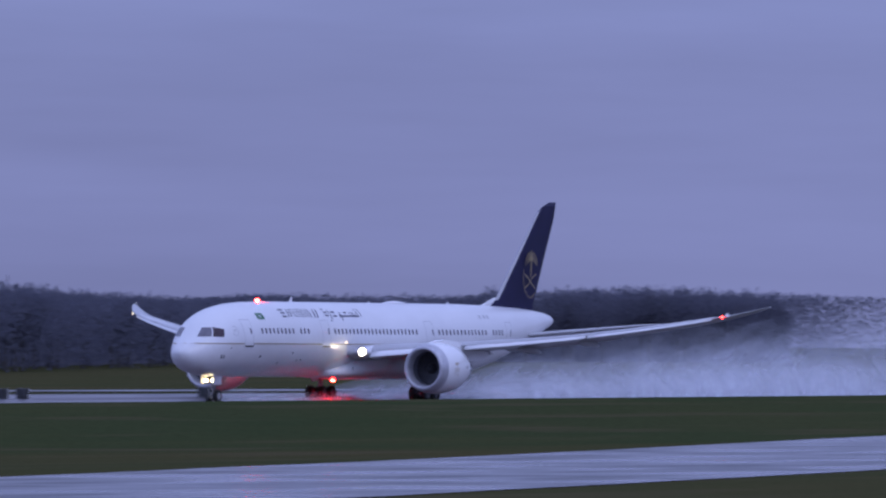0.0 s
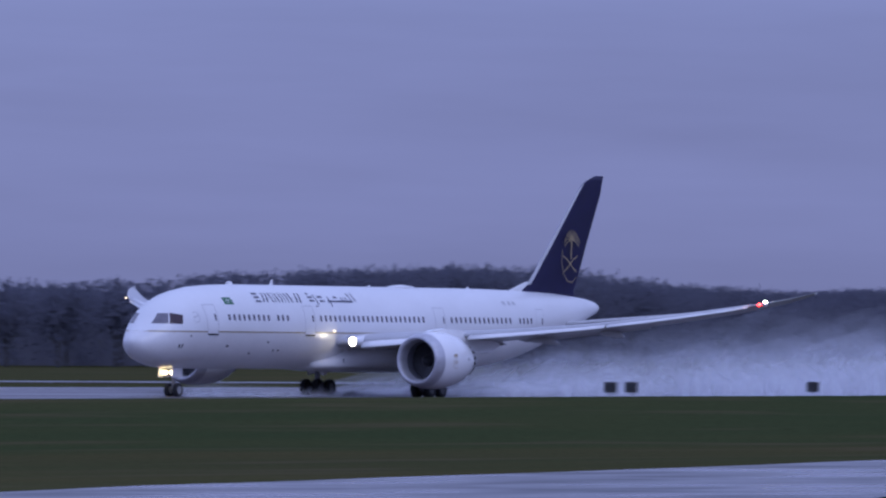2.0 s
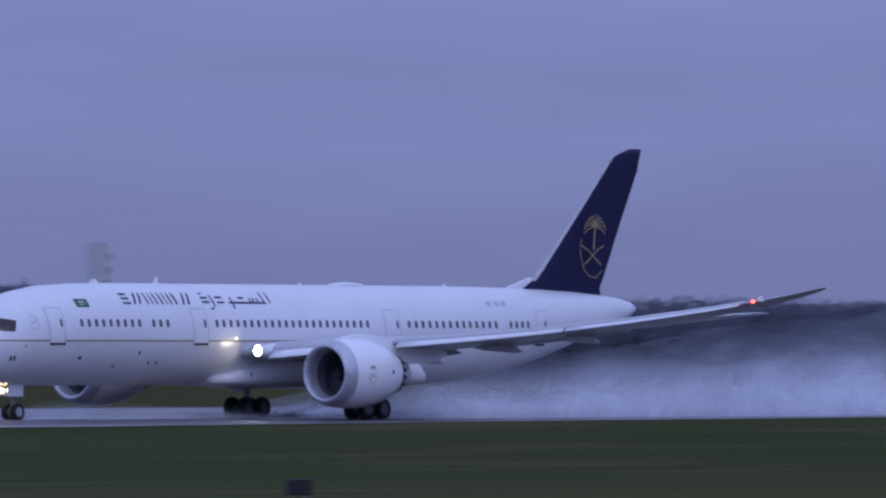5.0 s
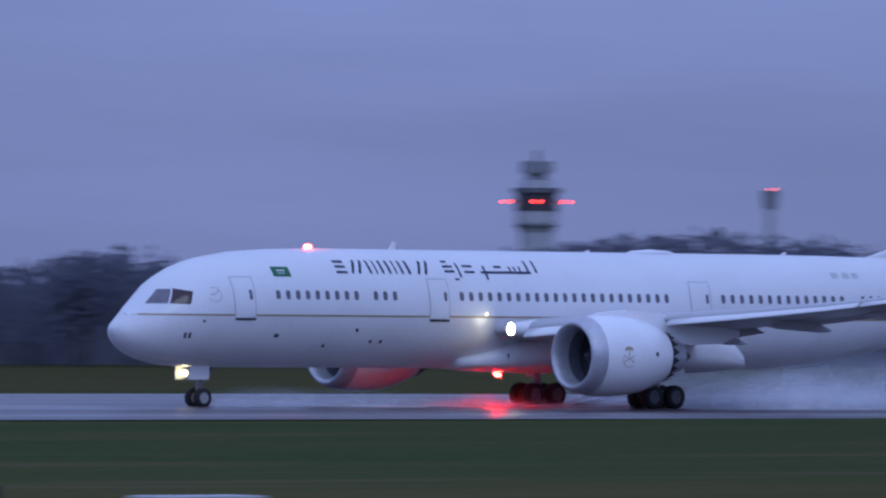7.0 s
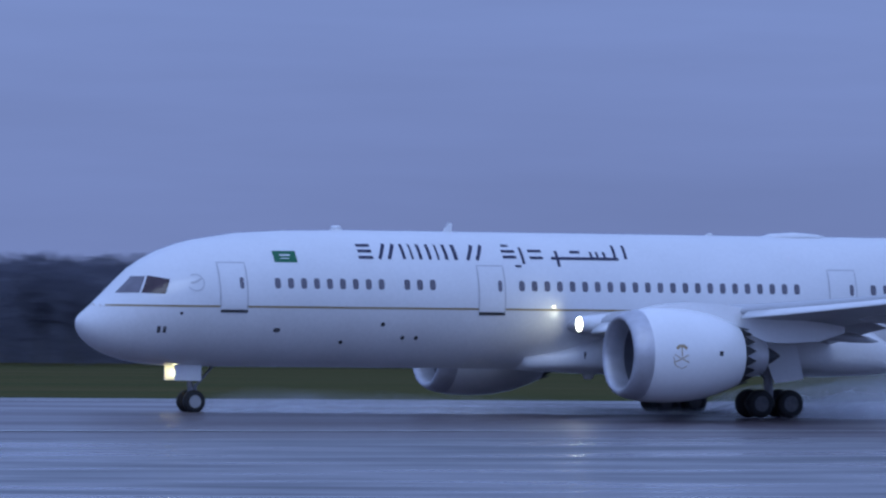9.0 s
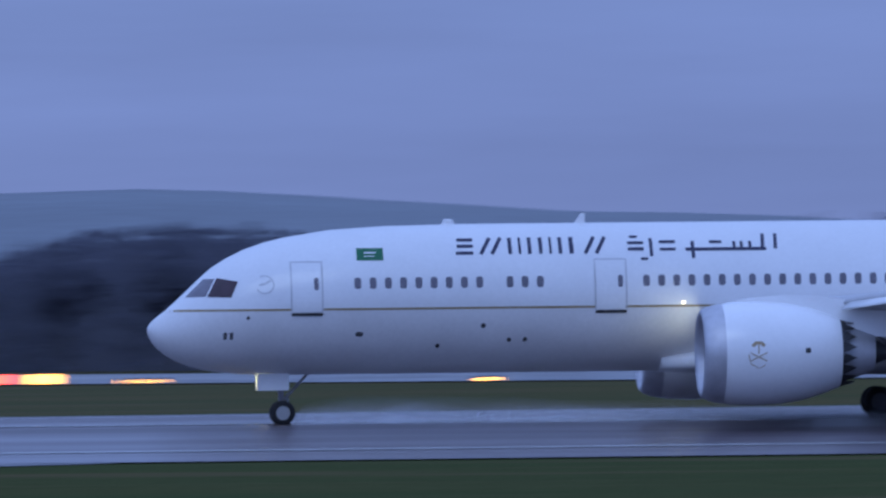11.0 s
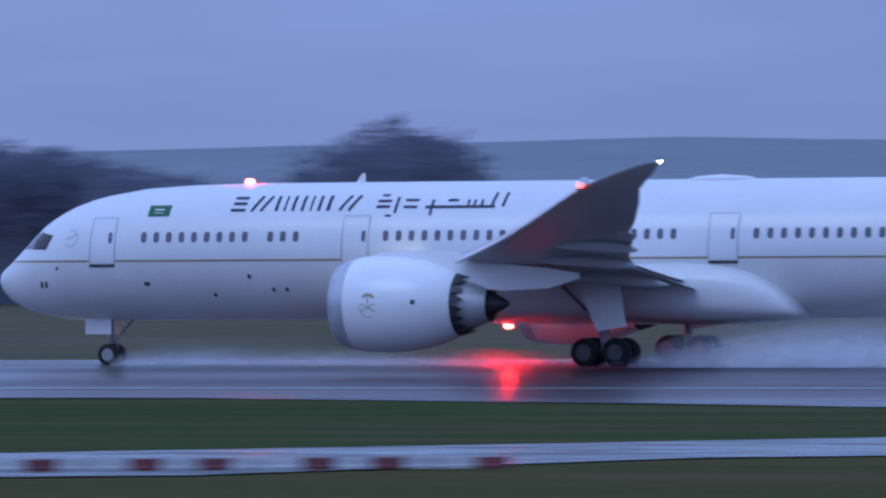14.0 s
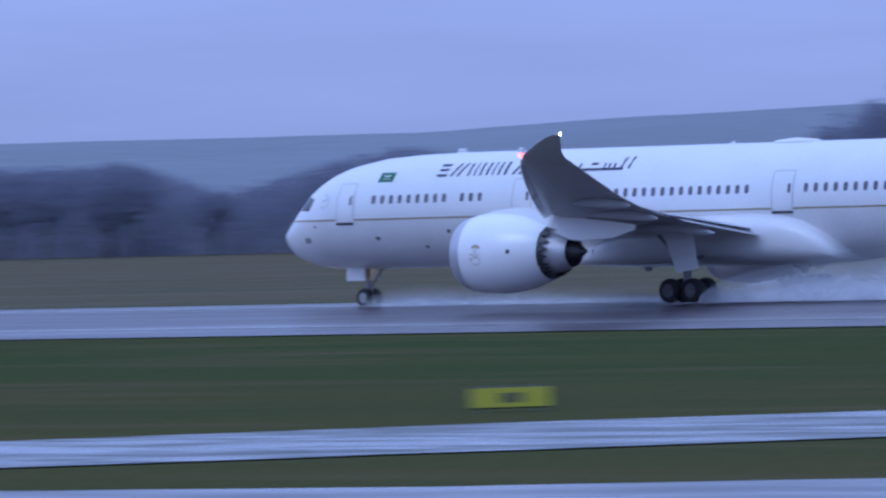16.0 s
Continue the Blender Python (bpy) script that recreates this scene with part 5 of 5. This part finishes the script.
def spray_clump(seed, at, length, width, n, s0, s1, nose):
    """Fine drops of water in billows, thinning upward, inside nested veils of mist."""
    r = np.random.RandomState(seed)
    hu, hz = (NOSE_U, NOSE_H) if nose else (MAIN_U, MAIN_H)
    x = r.rand(n) * length
    k = x / length
    billow = 0.8 + 0.2 * np.sin(x * 0.55 + seed) * np.sin(x * 0.23 + 2 * seed) + 0.2 * np.sin(x * 1.3 + 3 * seed) * r.rand(n)
    z = np.interp(at + x, hu, hz) * np.minimum(1.2, np.abs(r.normal(size=n)) * 0.42) * billow + 0.02
    y = r.normal(size=n) * width * 0.3
    s = (s0 + (s1 - s0) * k) * (0.3 + 0.45 * r.rand(n))
    d = r.normal(size=(n, 3, 3))
    d /= np.linalg.norm(d, axis=2, keepdims=True)
    v = (np.stack([x, y, z], 1)[:, None, :] + d * s[:, None, None]).reshape(-1, 3)
    v = np.maximum(v, (-9, -99, 0.01)).tolist()
    f = np.arange(3 * n).reshape(n, 3).tolist()
    dense = [0.0] * len(v)
    nu, na = int(length / 0.6), 26
    for shell, (scale, share) in enumerate(((0.55, 0.4), (1.0, 0.3), (1.5, 0.18)) if nose else ((0.62, 0.6), (1.0, 0.56), (1.45, 0.34))):
        first = len(v)
        for i in range(nu + 1):
            xx = length * i / nu
            h = float(np.interp(at + xx, hu, hz)) * scale
            fade = min(1.0, (156 - at - xx) / 30) if not nose else min(1.0, (31.7 - at - xx) / 8)
            w = (0.5 + 0.3 * scale) * (1.1 + 0.03 * xx) if nose else (5.2 + 1.4 * scale + 0.02 * (at + xx)) * (0.45 + 0.55 * min(1, h / 1.5))
            for j in range(na + 1):
                a = math.pi * j / na
                up = max(0.0, math.sin(a)) ** 0.8
                p = Vector(((at + xx) * (0.5 if nose else 0.14), 0.8 * math.cos(a) + 7 * shell, 0.8 * math.sin(a)))
                lump = 0.95 + (0.3 if shell < 2 else 0.14) * noise.noise(p)
                v.append((xx, -w * math.cos(a) * (0.8 + 0.2 * lump), h * up * lump))
                dense.append(share * max(0.0, fade) * max(0.0, 1 - up) ** 0.75)
        for i in range(nu):
            for j in range(na):
                q = first + i * (na + 1) + j
                f.append((q, q + na + 1, q + na + 2, q + 1))
    me = bpy.data.meshes.new("spray")
    me.from_pydata(v, [], f)
    me.polygons.foreach_set("use_smooth", [True] * len(me.polygons))
    me.materials.append(M["spray"])
    me.materials.append(M["mist"])
    me.polygons.foreach_set("material_index", [0] * n + [1] * (len(f) - n))
    level = me.uv_layers.new(name="density")
    corner = np.zeros(len(me.loops), dtype=np.int32)
    me.loops.foreach_get("vertex_index", corner)
    level.data.foreach_set("uv", np.stack([np.array(dense)[corner]] * 2, 1).ravel())
    return me


CLUMPS = []
for at, args in ((31.6, (16, 13, 24000, 0.026, 0.040, False)), (47.6, (26, 15, 30000, 0.045, 0.055, False)), (73.6, (36, 18, 20000, 0.055, 0.065, False)),
                 (109.6, (44, 20, 20000, 0.065, 0.075, False)), (5.75, (26, 2.6, 30000, 0.022, 0.026, True))):
    ob = new("spray", spray_clump(len(CLUMPS) + 1, at, *args))
    tagged(ob, "white water spray thrown up behind the wheels", "spray", group="spray clouds behind the jet", kind="stuff")
    CLUMPS.append((ob, at))

# ---- the jet's run, and what follows it ----
RUN = [(0, 604.00), (0.5, 582.05), (1, 559.05), (1.5, 536.56), (2, 512.94), (2.5, 489.05), (3, 465.03), (3.2, 455.35), (5.3, 354.30), (5.5, 343.77), (6, 317.20), (6.5, 289.68), (7, 259.75), (7.5, 230.65), (8, 201.40), (8.2, 189.59), (10.3, 66.48), (10.5, 53.90), (11, 22.06), (11.5, -10.03), (12, -42.29), (12.5, -74.62), (13, -107.28), (13.5, -140.52), (14, -175.03), (14.5, -209.39), (15, -244.44), (15.5, -279.42), (16, -315.21)]


SAG_T, SAG = (0, 3, 5.5, 8, 10.5, 12.5, 14, 16), (1.2, 1.2, 1.1, 0.8, 0.45, 0.2, 0.05, 0.0)


def sagged(t, sign):
    return pose(0, 0, 3.7) @ pose(0, 0, 0, -sign * lerp(t, SAG_T, SAG), 0, 0) @ pose(0, 0, -3.7)


def motions():
    walk(jet, [(t, pose(x, RUNWAY_Y, 0)) for t, x in RUN])
    for k, (ob, at) in enumerate(CLUMPS):
        walk(ob, [(t, pose(x + at, RUNWAY_Y, 0.02)) for t, x in RUN])
    # the wings lift as the speed rises; the port wing turns about the same axis the other way
    for wing, sign in WINGS:
        rows = []
        for t in SAG_T:
            rows.append((t, sagged(t, sign)))
        walk(wing, rows)
    # the added caps draw back into the skin at each flash
    def flashes(cap, sgn, drop, times):
        rows = []
        for t in times:
            rows += [(t - 0.14, pose(0, 0, 0)), (t - 0.09, pose(0, 0, -drop * sgn)), (t + 0.06, pose(0, 0, -drop * sgn)), (t + 0.11, pose(0, 0, 0))]
        first = [] if rows[0][0] > 0 else [(0.0, pose(0, 0, -drop * sgn))]
        rows = first + [r for r in rows if r[0] > 0]
        if not first:
            rows.insert(0, (0.0, pose(0, 0, 0)))
        walk(cap, rows + [(16.0, pose(0, 0, 0))])
    for cap, sgn in BEACONS:
        flashes(cap, sgn, 0.26, (-0.02, 1.36, 2.76, 4.14, 5.52, 6.94, 8.36, 9.77, 11.18, 12.57, 14.0, 15.46))
    flashes(strobe, 1, 0.22, (0.5, 2.0, 3.3, 4.8, 6.2, 7.7, 9.1, 10.6, 12.1, 13.5, 14.8))
    walk(strobe.parent, [(t, sagged(t, -1) @ pose(39.95, -28.3, 7.86)) for t in SAG_T])


motions()
